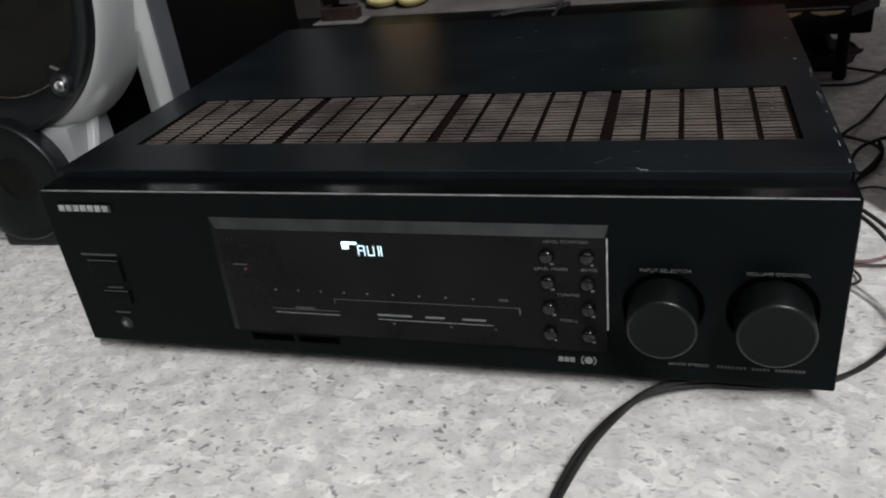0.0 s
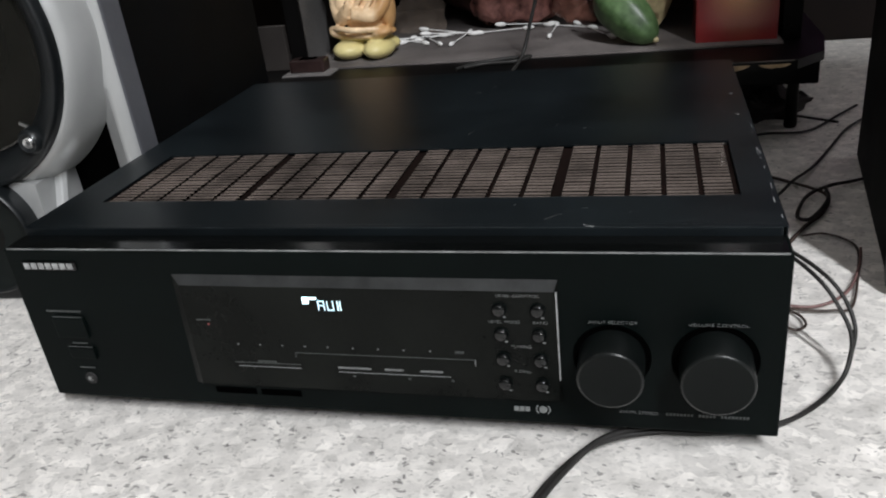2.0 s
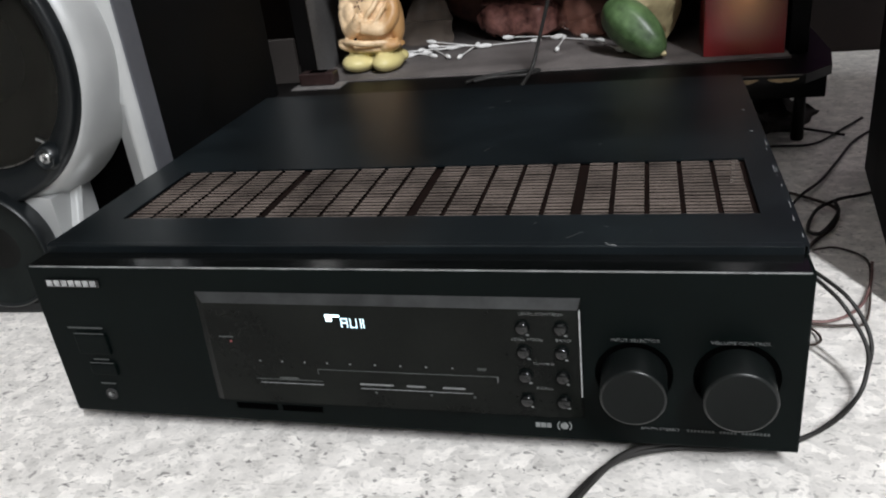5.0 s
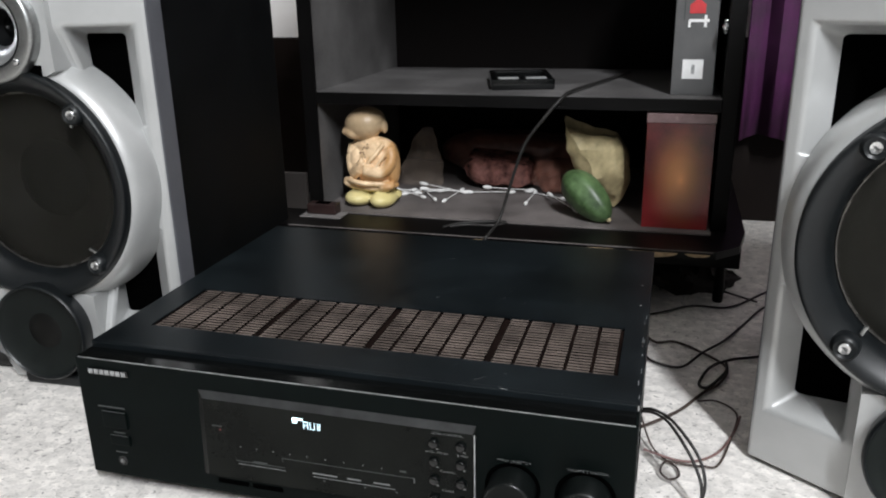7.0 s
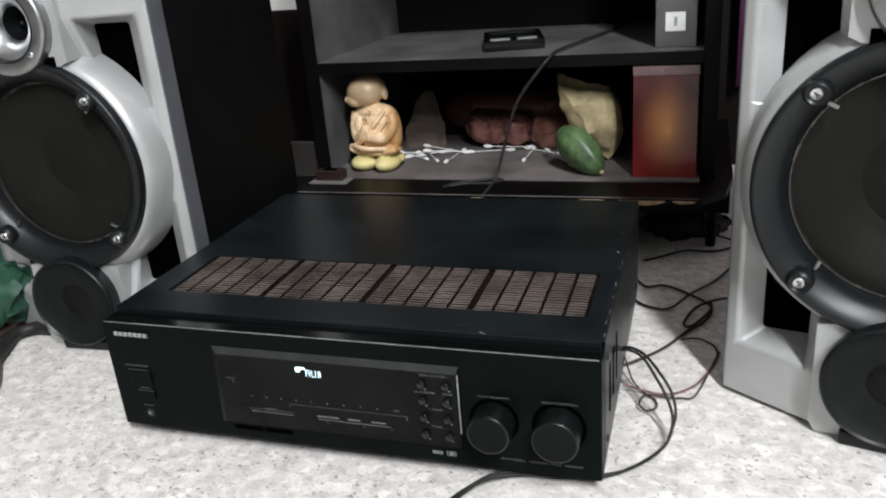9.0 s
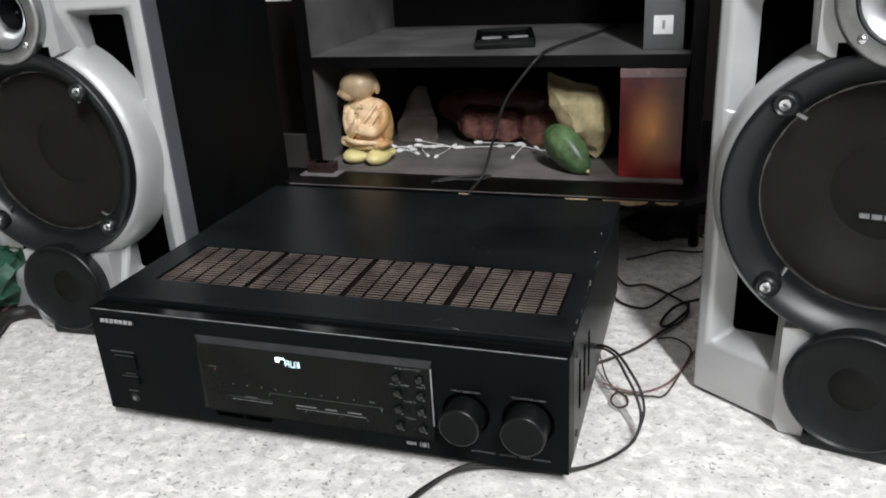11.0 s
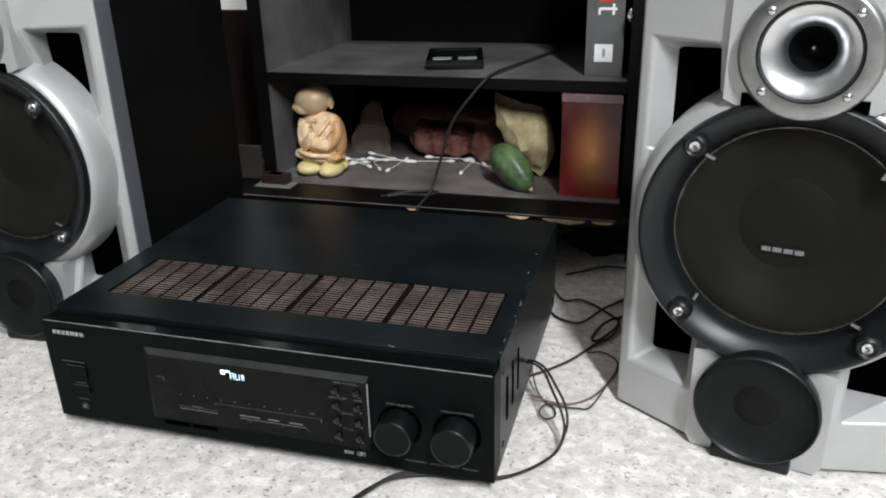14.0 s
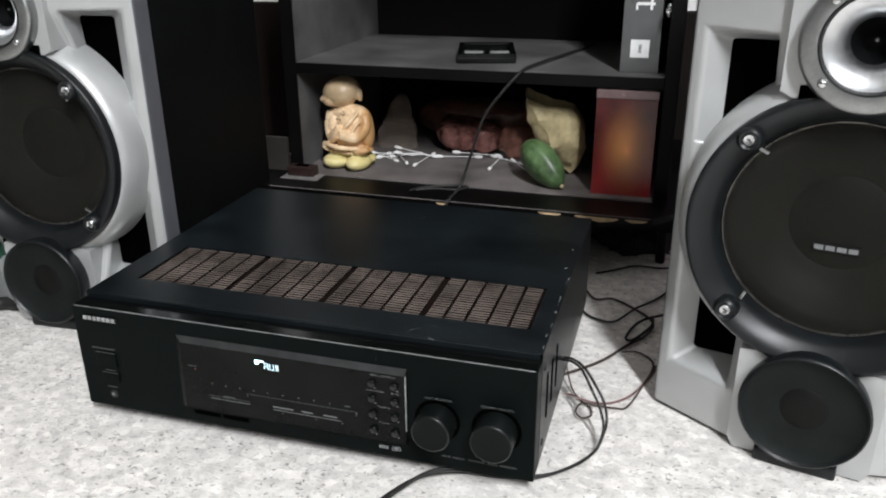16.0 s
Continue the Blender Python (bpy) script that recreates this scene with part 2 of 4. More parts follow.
CONE = mat("speaker_cone", (0.0090, 0.0086, 0.0070), 0.42, spec=0.2, vary=0.25, scale=25, bump=0.4, fine=900)
BOWL = mat("lower_bowl", (0.0085, 0.0105, 0.0098), 0.62, spec=0.12, vary=0.25, scale=35)
CAP = mat("dust_cap", (0.0035, 0.0036, 0.0032), 0.5, spec=0.16, vary=0.2, scale=35)
TRIM = mat("trim_ring", (0.10, 0.095, 0.088), 0.26, 0.7, vary=0.3, scale=60)
CHROME = mat("chrome", (0.62, 0.63, 0.63), 0.22, 1.0, vary=0.08, scale=60)
HORN = mat("horn_metal", (0.62, 0.63, 0.64), 0.33, 1.0, vary=0.12, scale=60)
SATIN = mat("satin_metal", (0.31, 0.318, 0.315), 0.34, 1.0, vary=0.18, scale=50)
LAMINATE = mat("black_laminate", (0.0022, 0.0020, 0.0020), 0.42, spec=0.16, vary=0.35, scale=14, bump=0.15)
# dusty grey; on the left side panel it also paints the light falling there
DUSTY_LIT = mat("dusty_lit_laminate", (0.066, 0.063, 0.062), 0.6, vary=0.22, scale=11, bump=0.3, second=(0.108, 0.104, 0.102), spec=0.25)
DUSTY_FLOOR = mat("dusty_floor_board", (0.105, 0.094, 0.090), 0.6, vary=0.28, scale=16, bump=0.3, second=(0.150, 0.134, 0.128), spec=0.25)
DUST_DARK = mat("dusty_brown_board", (0.030, 0.026, 0.024), 0.6, vary=0.2, scale=12, bump=0.2, spec=0.2)
# dust and the light on the black vinyl top, in one colour
DUSTY_LIT_TOP = mat("dusty_lit_top", (0.10, 0.082, 0.068), 0.55, vary=0.3, scale=20, bump=0.2)
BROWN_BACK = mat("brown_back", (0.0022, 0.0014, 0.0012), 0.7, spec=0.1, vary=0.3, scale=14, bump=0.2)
CHIP = mat("bare_chipboard", (0.55, 0.40, 0.24), 0.85, vary=0.3, scale=120, bump=0.6, fine=500)
CREAM = resin()
WRAP = mat("clear_wrap", (0.34, 0.27, 0.22), 0.12, vary=0.6, scale=45, alpha=0.22, spec=0.8, coat=0.5)
RED_WRAP = mat("reddish_wrap", (0.26, 0.115, 0.085), 0.14, vary=0.6, scale=50, alpha=0.45, spec=0.7, coat=0.4, bump=0.5, fine=140)
DARK_BROWN = mat("dark_brown_plastic", (0.105, 0.045, 0.034), 0.3, vary=0.5, scale=40, bump=0.4, fine=120)
MAROON = mat("maroon_plastic", (0.085, 0.032, 0.027), 0.2, vary=0.5, scale=55, bump=0.7, fine=160, second=(0.20, 0.090, 0.076))
POUCH = mat("beige_pouch", (0.44, 0.36, 0.20), 0.5, vary=0.25, scale=40, bump=0.4, fine=150, second=(0.52, 0.43, 0.24))
GREEN = mat("green_gourd", (0.040, 0.080, 0.028), 0.42, vary=0.35, scale=45, bump=0.3, fine=150, second=(0.085, 0.145, 0.058))
COTTON = mat("white_cotton", (0.78, 0.77, 0.75), 0.9, vary=0.06, scale=300, bump=0.5, fine=900)
RED_PRINT = lamp_picture()
CARD_GREY = mat("grey_card", (0.085, 0.085, 0.085), 0.5, vary=0.12, scale=40)
WHITE_CARD = mat("white_card", (0.74, 0.74, 0.73), 0.6, vary=0.08, scale=80)
RED_CARD = mat("red_card", (0.5, 0.035, 0.04), 0.5, vary=0.15, scale=80)
PURPLE = mat("purple_cloth", (0.050, 0.004, 0.044), 0.75, vary=0.35, scale=30, bump=0.5, fine=500)
GREEN_BAG = mat("green_bag", (0.022, 0.080, 0.050), 0.45, vary=0.3, scale=18, bump=0.5, fine=100)
CLOTH = mat("brown_cloth", (0.36, 0.26, 0.18), 0.85, vary=0.3, scale=20, bump=0.5, fine=300)
WOODEN = mat("brown_board", (0.16, 0.10, 0.06), 0.6, vary=0.35, scale=14, bump=0.3)


# mesh helpers
def part(name, bm, material, parent=None, label="", smooth=None):
    """One bmesh as one mesh object under a thing or a part."""
    bmesh.ops.recalc_face_normals(bm, faces=bm.faces)
    me = bpy.data.meshes.new(name)
    bm.to_mesh(me)
    bm.free()
    for m in material if isinstance(material, (list, tuple)) else (material,):
        me.materials.append(m)
    ob = new(name, me)
    if smooth is not None:
        me.shade_smooth()
        if smooth > 0:
            me.set_sharp_from_angle(angle=radians(smooth))
    if parent is not None:
        ob.parent = parent
    if label:
        ob["label"] = label
    return ob


def thing(name, m, label, category, group=""):
    ob = new(name)
    ob.empty_display_size = 0.02
    ob.matrix_world = m
    return tagged(ob, label, category, group)


def add_box(bm, x0, x1, y0, y1, z0, z1, bevel=0.0, seg=2, m=None, slot=0):
    vs = [bm.verts.new((x, y, z)) for x in (x0, x1) for y in (y0, y1) for z in (z0, z1)]
    fs = [bm.faces.new([vs[i] for i in q]) for q in ((0, 1, 3, 2), (4, 6, 7, 5), (0, 4, 5, 1), (2, 3, 7, 6), (0, 2, 6, 4), (1, 5, 7, 3))]
    for f in fs:
        f.material_index = slot
    if bevel:
        out = bmesh.ops.bevel(bm, geom=list({e for f in fs for e in f.edges}), offset=bevel, segments=seg, profile=0.6, affect="EDGES")
        vs = list({v for v in out["verts"]} | {v for v in vs if v.is_valid})
        for f in out["faces"]:
            f.material_index = slot
    if m is not None:
        bmesh.ops.transform(bm, matrix=m, verts=[v for v in vs if v.is_valid])
    return bm


def box(*a, **k):
    return add_box(bmesh.new(), *a, **k)


def add_lathe(bm, profile, at, segs=64, m=None):
    """Revolves (radius, depth) about the axis that runs along y through at; m turns it first."""
    rings = []
    for r, d in profile:
        if r < 1e-6:
            rings.append([bm.verts.new((0, d, 0))])
        else:
            rings.append([bm.verts.new((r * math.cos(a), d, r * math.sin(a))) for a in (2 * math.pi * k / segs for k in range(segs))])
    for a, b in zip(rings, rings[1:]):
        for k in range(segs):
            q = [a[k % len(a)], a[(k + 1) % len(a)], b[(k + 1) % len(b)], b[k % len(b)]]
            q = [v for n, v in enumerate(q) if v not in q[:n]]
            if len(q) > 2:
                bm.faces.new(q)
    mm = Matrix.Translation(at) @ (m or Matrix())
    bmesh.ops.transform(bm, matrix=mm, verts=[v for ring in rings for v in ring])
    return bm


def lathe(profile, at, segs=64, m=None):
    return add_lathe(bmesh.new(), profile, at, segs, m)


def glide(pts, steps=8):
    """A smooth line through the points."""
    p = [Vector(q) for q in pts]
    p = [2 * p[0] - p[1]] + p + [2 * p[-1] - p[-2]]
    out = []
    for a, b, c, d in zip(p, p[1:], p[2:], p[3:]):
        for k in range(steps):
            t = k / steps
            out.append(0.5 * (2 * b + (c - a) * t + (2 * a - 5 * b + 4 * c - d) * t * t + (3 * b - a - 3 * c + d) * t ** 3))
    return out + [p[-2]]


def add_tube(bm, pts, r, sides=8, steps=8, taper=None):
    line = glide(pts, steps)
    rings, up = [], Vector((0.13, 0.2, 1)).normalized()
    for n, q in enumerate(line):
        way = (line[min(n + 1, len(line) - 1)] - line[max(n - 1, 0)]).normalized()
        side = way.cross(up)
        side = side.normalized() if side.length > 1e-4 else Vector((1, 0, 0))
        top = side.cross(way)
        rr = r * (taper(n / (len(line) - 1)) if taper else 1)
        rings.append([bm.verts.new(q + rr * (math.cos(a) * side + math.sin(a) * top)) for a in (2 * math.pi * k / sides for k in range(sides))])
    for a, b in zip(rings, rings[1:]):
        for k in range(sides):
            bm.faces.new((a[k], a[(k + 1) % sides], b[(k + 1) % sides], b[k]))
    bm.faces.new(rings[0])
    bm.faces.new(rings[-1][::-1])
    return bm


def tube(pts, r, sides=8, steps=8, taper=None):
    return add_tube(bmesh.new(), pts, r, sides, steps, taper)


def add_ball(bm, at, r, m=None, u=24, v=16):
    out = bmesh.ops.create_uvsphere(bm, u_segments=u, v_segments=v, radius=1)
    bmesh.ops.transform(bm, matrix=Matrix.Translation(at) @ (m or Matrix()) @ Matrix.Diagonal((*r, 1)), verts=out["verts"])
    return bm


def ripple(bm, amount, scale, seed=0.0):
    for v in bm.verts:
        v.co += noise.noise_vector(v.co * scale + Vector((seed, seed, seed))) * amount
    return bm


def words(text, size, x, y, z, parent, material, name="lettering", wide=1.0):
    """Flat lettering, centred at its place, that faces -y."""
    c = bpy.data.curves.new(name, "FONT")
    c.body, c.size, c.align_x, c.align_y, c.extrude, c.offset = text, size, "CENTER", "CENTER", 0.0001, -0.00006
    tmp = new("tmp", c)
    me = bpy.data.meshes.new_from_object(tmp.evaluated_get(bpy.context.evaluated_depsgraph_get()))
    bpy.data.objects.remove(tmp)
    me.materials.clear()
    me.materials.append(material)
    me.transform(Matrix.Translation((x, y, z)) @ pose(0, 0, 0, 90, 0, 0) @ Matrix.Diagonal((wide, 1, 1, 1)))
    ob = new(name, me)
    ob.parent = parent
    return ob


# ---- the room ----
X0, X1, Y0, Y1, ZC = -1.9, 2.3, -2.4, 0.95, 2.6
tagged(part("floor", box(X0 - 0.1, X1 + 0.1, Y0 - 0.1, Y1 + 0.1, -0.06, 0.0), FLOOR), "pale terrazzo floor with grey and black chips", "floor", kind="structure")
tagged(part("wall_north", box(X0, X1, Y1, Y1 + 0.1, 0, ZC), WALL), "unseen grey wall that limits bounced light behind the speakers", "wall", kind="structure")
# three unseen walls, added to close the room and set its bounce
tagged(part("wall_south", box(X0, X1, Y0 - 0.1, Y0, 0, ZC), ROOM), "unseen grey wall that limits bounced light", "wall", kind="structure")
tagged(part("wall_east", box(X1, X1 + 0.1, Y0, Y1, 0, ZC), ROOM), "unseen grey wall that limits bounced light", "wall", kind="structure")
tagged(part("wall_west", box(X0 - 0.1, X0, Y0, Y1, 0, ZC), ROOM), "unseen grey wall that limits bounced light", "wall", kind="structure")
tagged(part("ceiling", box(X0 - 0.1, X1 + 0.1, Y0 - 0.1, Y1 + 0.1, ZC, ZC + 0.1), WALL), "white ceiling", "ceiling", kind="structure")
tagged(part("baseboard", box(X0, X1, Y1 - 0.02, Y1 - 0.002, 0.0, 0.305, bevel=0.003), DADO), "dark brown wooden skirting along the wall", "baseboard", kind="structure")


# ---- receiver ----
def build_receiver():
    r = thing("stereo_receiver", pose(0, 0, 0), "black hi-fi stereo receiver with lit display on the floor", "receiver")
    W, D, ZB, ZT, ZP = 0.4405, 0.352, 0.0135, 0.124, 0.1198
    # chassis walls and base
    bm = box(0.004, W - 0.004, 0.024, D - 0.004, ZB, ZB + 0.003)
    add_box(bm, 0.004, 0.436, D - 0.006, D - 0.003, ZB + 0.003, ZT - 0.003)
    part("chassis", bm, BLACK_PANEL, r)
    # recessed black block added as the dark strip of shade below the panel
    part("under_shade_block", box(0.0135, 0.4300, 0.0215, D - 0.008, 0.0028, ZB - 0.0002, bevel=0.0008), BLACK_PANEL, r, "black block standing in for the shade under the receiver")
    # cover: side walls and a top with an opening for the grille
    gx0, gx1, gy0, gy1 = 0.029, 0.4225, 0.061, 0.147
    bm = bmesh.new()
    xs, ys = (0.0, gx0, gx1, W), (0.022, gy0, gy1, D)
    sheet = [[bm.verts.new((x, y, ZT)) for y in ys] for x in xs]
    for k in range(3):
        for j in range(3):
            if (k, j) != (1, 1):
                bm.faces.new((sheet[k][j], sheet[k + 1][j], sheet[k + 1][j + 1], sheet[k][j + 1]))
    for side in (sheet[0], sheet[3]):
        low = [bm.verts.new((v.co.x, v.co.y, ZB + 0.001)) for v in side]
        for j in range(3):
            bm.faces.new((side[j], low[j], low[j + 1], side[j + 1]))
    bmesh.ops.bevel(bm, geom=[e for e in bm.edges if all(v.co.z == ZT and v.co.x in (0.0, W) for v in e.verts)], offset=0.0022, segments=3, affect="EDGES")
    cover = part("top_cover", bm, BLACK_COVER, r, "black steel cover with a slotted grille")
    so = cover.modifiers.new("sheet", "SOLIDIFY")
    so.thickness, so.offset = 0.0012, -1
    part("front_lip", box(0.002, 0.438, 0.0190, 0.0240, ZT - 0.008, ZT + 0.0007, bevel=0.0008), BLACK_COVER, cover)
    # flat black sheet in place of the shade below the slats
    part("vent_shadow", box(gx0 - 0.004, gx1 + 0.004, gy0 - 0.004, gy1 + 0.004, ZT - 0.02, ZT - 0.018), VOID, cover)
    pitch = (gx1 - gx0) / 20
    rows = 18
    bm = box(-0.5, 0.5, -0.0010, 0.0010, -0.0003, 0.0003)
    first = part("slat", bm, SLAT, cover)
    rest = bmesh.new()
    for c in range(20):
        a = gx0 + c * pitch + (0.0033 if c % 5 == 0 else 0.0015)
        b = gx0 + (c + 1) * pitch - (0.0033 if c % 5 == 4 else 0.0015)
        for k in range(rows):
            y = gy0 + (k + 0.5) * (gy1 - gy0) / rows
            z = ZT - 0.0012 + 0.0003 * random.random()
            if k > 14:
                add_box(rest, a, b, y - 0.0010, y + 0.0010, z - 0.0003, z + 0.0003)
                continue
            ob = first if c == k == 0 else new("slat", first.data)
            ob.parent = cover
            ob.location, ob.scale = ((a + b) / 2, y, z), (b - a, 1, 1)
            ob.rotation_euler = (radians(random.uniform(-4, 4)), 0, radians(random.uniform(-0.4, 0.4)))
    tagged(part("slat_field", rest, SLAT, cover), kind="stuff")
    for c in range(21):
        x = gx0 + c * pitch
        w = 0.0032 if c % 5 == 0 else 0.0014
        part("grille_bar", box(x - w, x + w, gy0 + 0.0005, gy1 - 0.0005, ZT - 0.004, ZT - 0.0022), RUST, cover, "dark rusty bar between the slats")
    for x, y in ((0.432, 0.25), (0.4325, 0.20)):
        part("screw", lathe([(0, -0.0005), (0.0014, -0.0004), (0.0017, 0)], (x, y, ZT + 0.0001), 12, pose(0, 0, 0, -90)), BEVEL_GREY, cover)
    # scuffs of bare metal along the cover's side edge and top
    random.seed(5)
    for y, l, dx in [(random.uniform(0.026, 0.18), random.uniform(0.002, 0.008), random.uniform(-0.0012, 0.0004)) for k in range(10)]:
        part("scratch", box(W - 0.0021 + dx, W - 0.0017 + dx, y, y + l, ZT - 0.0006, ZT + 0.0001), SATIN_PRINT, cover, "bare metal scratch")
    for x, y, l, a in ((0.325, 0.033, 0.008, 42), (0.329, 0.037, 0.003, -30), (0.303, 0.050, 0.002, 48), (0.342, 0.045, 0.0025, 10), (0.366, 0.040, 0.002, 70)):
        part("scratch", box(-l / 2, l / 2, -0.00018, 0.00018, 0, 0.0002, m=pose(x, y, ZT, 0, 0, a)), DUST_MARK, cover, "bare metal scratch")
    for x, y, z, l, a in ((0.3440, 0.0212, 0.1249, 0.004, -48), (0.3470, 0.0200, 0.1249, 0.003, -20), (0.3540, 0.0150, 0.1194, 0.003, -60), (0.3600, 0.0120, 0.1194, 0.005, -12), (0.2100, 0.0120, 0.1194, 0.006, 80)):
        part("scratch", box(-l / 2, l / 2, -0.0002, 0.0002, -0.0003, 0.0001, m=pose(x, y, z, 0, 0, a)), SATIN_PRINT, cover, "chipped paint")
    random.seed(21)
    for k in range(7):
        x, y = random.uniform(0.2, 0.425), random.uniform(0.17, 0.335)
        part("scratch", box(-0.5, 0.5, -0.00018, 0.00018, 0, 0.0002, m=pose(x, y, ZT, 0, 0, random.uniform(-70, 70)) @ Matrix.Diagonal((random.uniform(0.002, 0.008), 1, 1, 1))), DUST_MARK, cover, "fine pale scratch")
    # side slots and screws
    for k in range(3):
        part("side_slot", box(W - 0.001, W + 0.0006, 0.05 + 0.026 * k, 0.056 + 0.026 * k, 0.045, 0.088), VOID, cover)
    for y, z in ((0.035, 0.03), (0.035, 0.105), (0.33, 0.03)):
        part("side_screw", lathe([(0, -0.0015), (0.003, -0.001), (0.0035, 0)], (W, y, z), 14, pose(0, 0, 0, 0, 0, 90)), RUBBER, cover)
    # front panel
    panel = part("front_panel", box(0, W, 0, 0.0215, ZB, ZP, bevel=0.0012), BLACK_PANEL, r, "black satin front panel with white printing")
    part("panel_ledge", box(0.002, W - 0.002, 0.0014, 0.0188, ZP - 0.0005, ZP + 0.0003), GLOSS_BLACK, panel, "glossy black ledge")
    part("top_edge", box(0.003, W - 0.002, 0.0001, 0.0008, ZP - 0.0004, ZP + 0.0003), EDGE, panel, "pale shiny edge")
    # display window with bevelled rim; grey paints the reflection on the top bevel
    bm = bmesh.new()
    x0, x1, z0, z1 = 0.107, 0.3310, 0.0290, 0.1050
    outer = [(x0, 0.0002, z0), (x1, 0.0002, z0), (x1, 0.0002, z1), (x0 + 0.003, 0.0002, z1)]
    inner = [(x0 + 0.006, -0.003, z0 + 0.002), (x1 - 0.0018, -0.003, z0 + 0.002), (x1 - 0.0018, -0.003, z1 - 0.0060), (x0 + 0.0085, -0.003, z1 - 0.0060)]
    vo, vi = [bm.verts.new(p) for p in outer], [bm.verts.new(p) for p in inner]
    bm.faces.new(vi)
    for k in range(4):
        f = bm.faces.new((vo[k], vo[(k + 1) % 4], vi[(k + 1) % 4], vi[k]))
        f.material_index = 1 if k == 2 else 0
    window = part("display_window", bm, (WINDOW, BEVEL_GREY), r, "smoked display window, its top bevel painted grey as a reflection")
    part("window_edge", box(0.3298, 0.3305, -0.0031, -0.0018, 0.045, 0.0985), SATIN_PRINT, window)
    # lit segments
    yw = -0.0034

    def seg(xa, xb, za, zb, m=GLOW):
        part("lit_segment", box(xa, xb, yw, yw + 0.0003, za, zb), m, window, "glowing pale display segment")

    seg(0.1905, 0.1942, 0.0888, 0.0928)
    seg(0.1905, 0.1990, 0.0917, 0.0931)
    for k, glyph in enumerate(("A", "U", "X")):
        gx = 0.1993 + 0.0054 * k
        gz, gw, gh, t = 0.0850, 0.0039, 0.0060, 0.0005
        if glyph == "X":
            for s in (0.0006, 0.0022):
                seg(gx + s, gx + s + 0.0006, gz + 0.0034, gz + gh, GLOW_DIM)
                seg(gx + s, gx + s + 0.0006, gz, gz + 0.0026, GLOW_DIM)
            seg(gx + 0.001, gx + 0.0024, gz + 0.0026, gz + 0.0034, GLOW_DIM)
            continue
        seg(gx, gx + t, gz, gz + gh, GLOW_DIM)
        seg(gx + gw - t, gx + gw, gz, gz + gh, GLOW_DIM)
        if glyph == "A":
            seg(gx, gx + gw, gz + gh - t, gz + gh, GLOW_DIM)
            seg(gx, gx + gw, gz + 0.0028, gz + 0.0028 + t, GLOW_DIM)
        else:
            seg(gx, gx + gw, gz, gz + t, GLOW_DIM)
    part("standby_led", lathe([(0, -0.0006), (0.0006, -0.0004), (0.0008, 0)], (0.128, -0.003, 0.0735), 12), LED, window, "small red standby light")
    # fine printing on the window

    def rule(xa, xb, z, h=0.00042, m=PRINT_DIM, owner=window, y=-0.0033):
        part("printed_bar", box(xa, xb, y, y + 0.0003, z - h / 2, z + h / 2), m, owner)

    rule(0.121, 0.130, 0.0765, 0.0008)
    for x in (0.144, 0.158, 0.172, 0.186, 0.200, 0.215, 0.230, 0.245, 0.260, 0.2755):
        rule(x - 0.0005, x + 0.0005, 0.0605, 0.0009, PRINT_SOFT)
    rule(0.274, 0.279, 0.0605, 0.0014, PRINT_DIM)
    rule(0.179, 0.285, 0.0560)
    rule(0.179, 0.1796, 0.0545, 0.003)
    rule(0.2846, 0.2851, 0.0540, 0.004, PRINT_SOFT)
    rule(0.139, 0.181, 0.0478)
    rule(0.141, 0.181, 0.0452, 0.0005, PRINT_SOFT)
    rule(0.154, 0.166, 0.0490, 0.0011)
    for xa, xb in ((0.204, 0.224), (0.232, 0.243), (0.253, 0.266)):
        rule(xa, xb, 0.0470, 0.0011, PRINT_SOFT)
    rule(0.204, 0.270, 0.0440, 0.00045, PRINT_SOFT)
    for x in (0.213, 0.246, 0.271):
        rule(x - 0.0007, x + 0.0007, 0.0415, 0.0012)
    # small keys in two columns
    for col, x in enumerate((0.3005, 0.3205)):
        for z in (0.0885, 0.0735, 0.0580, 0.0420):
            key = part("key", lathe([(0, -0.0034), (0.0026, -0.0032), (0.0033, -0.0026), (0.0036, -0.0016), (0.0037, 0)], (x, -0.003, z), 20), GLOSS_BLACK, window, "small round gloss black key", smooth=50)
            part("key_rim", lathe([(0.0036, -0.0006), (0.0041, -0.0005), (0.0041, 0)], (x, -0.003, z), 20), BLACK_PANEL, key)
            part("printed_mark", box(x + 0.0016, x + 0.0032, -0.0034, -0.0031, z - 0.0052, z - 0.0044), PRINT_SOFT, window)
    for text, x, z in (("LEVEL CONTROL", 0.3105, 0.0965), ("LEVEL MODE", 0.3025, 0.0808), ("BAND", 0.3215, 0.0808), ("TUNING", 0.3105, 0.0658), ("P.CALL", 0.3105, 0.0500)):
        words(text, 0.0024, x, -0.0033, z, window, PRINT, wide=1.25)
    # surround logo as plain shapes
    for xa, xb in ((0.3035, 0.3060), (0.3066, 0.3091), (0.3097, 0.3122)):
        part("emblem_bar", box(xa, xb, -0.0006, 0, 0.0215, 0.0243), PRINT, panel)
    part("emblem_dot", lathe([(0, -0.0005), (0.0022, -0.0005), (0.0022, 0)], (0.3195, 0, 0.0230), 20), PRINT, panel)
    for s in (-1, 1):
        arc = [(0.3195 + s * 0.0038 * math.cos(a), -0.0003, 0.0230 + 0.0036 * math.sin(a)) for a in (-0.8, -0.4, 0, 0.4, 0.8)]
        part("emblem_arc", tube(arc, 0.0004, 5, 3), PRINT, panel)
    # maker's plate, plain
    plate = part("maker_plate", box(0.0115, 0.0488, -0.0012, 0.0002, 0.1065, 0.1122, bevel=0.0008), GLOSS_BLACK, panel, "small silver maker's plate")
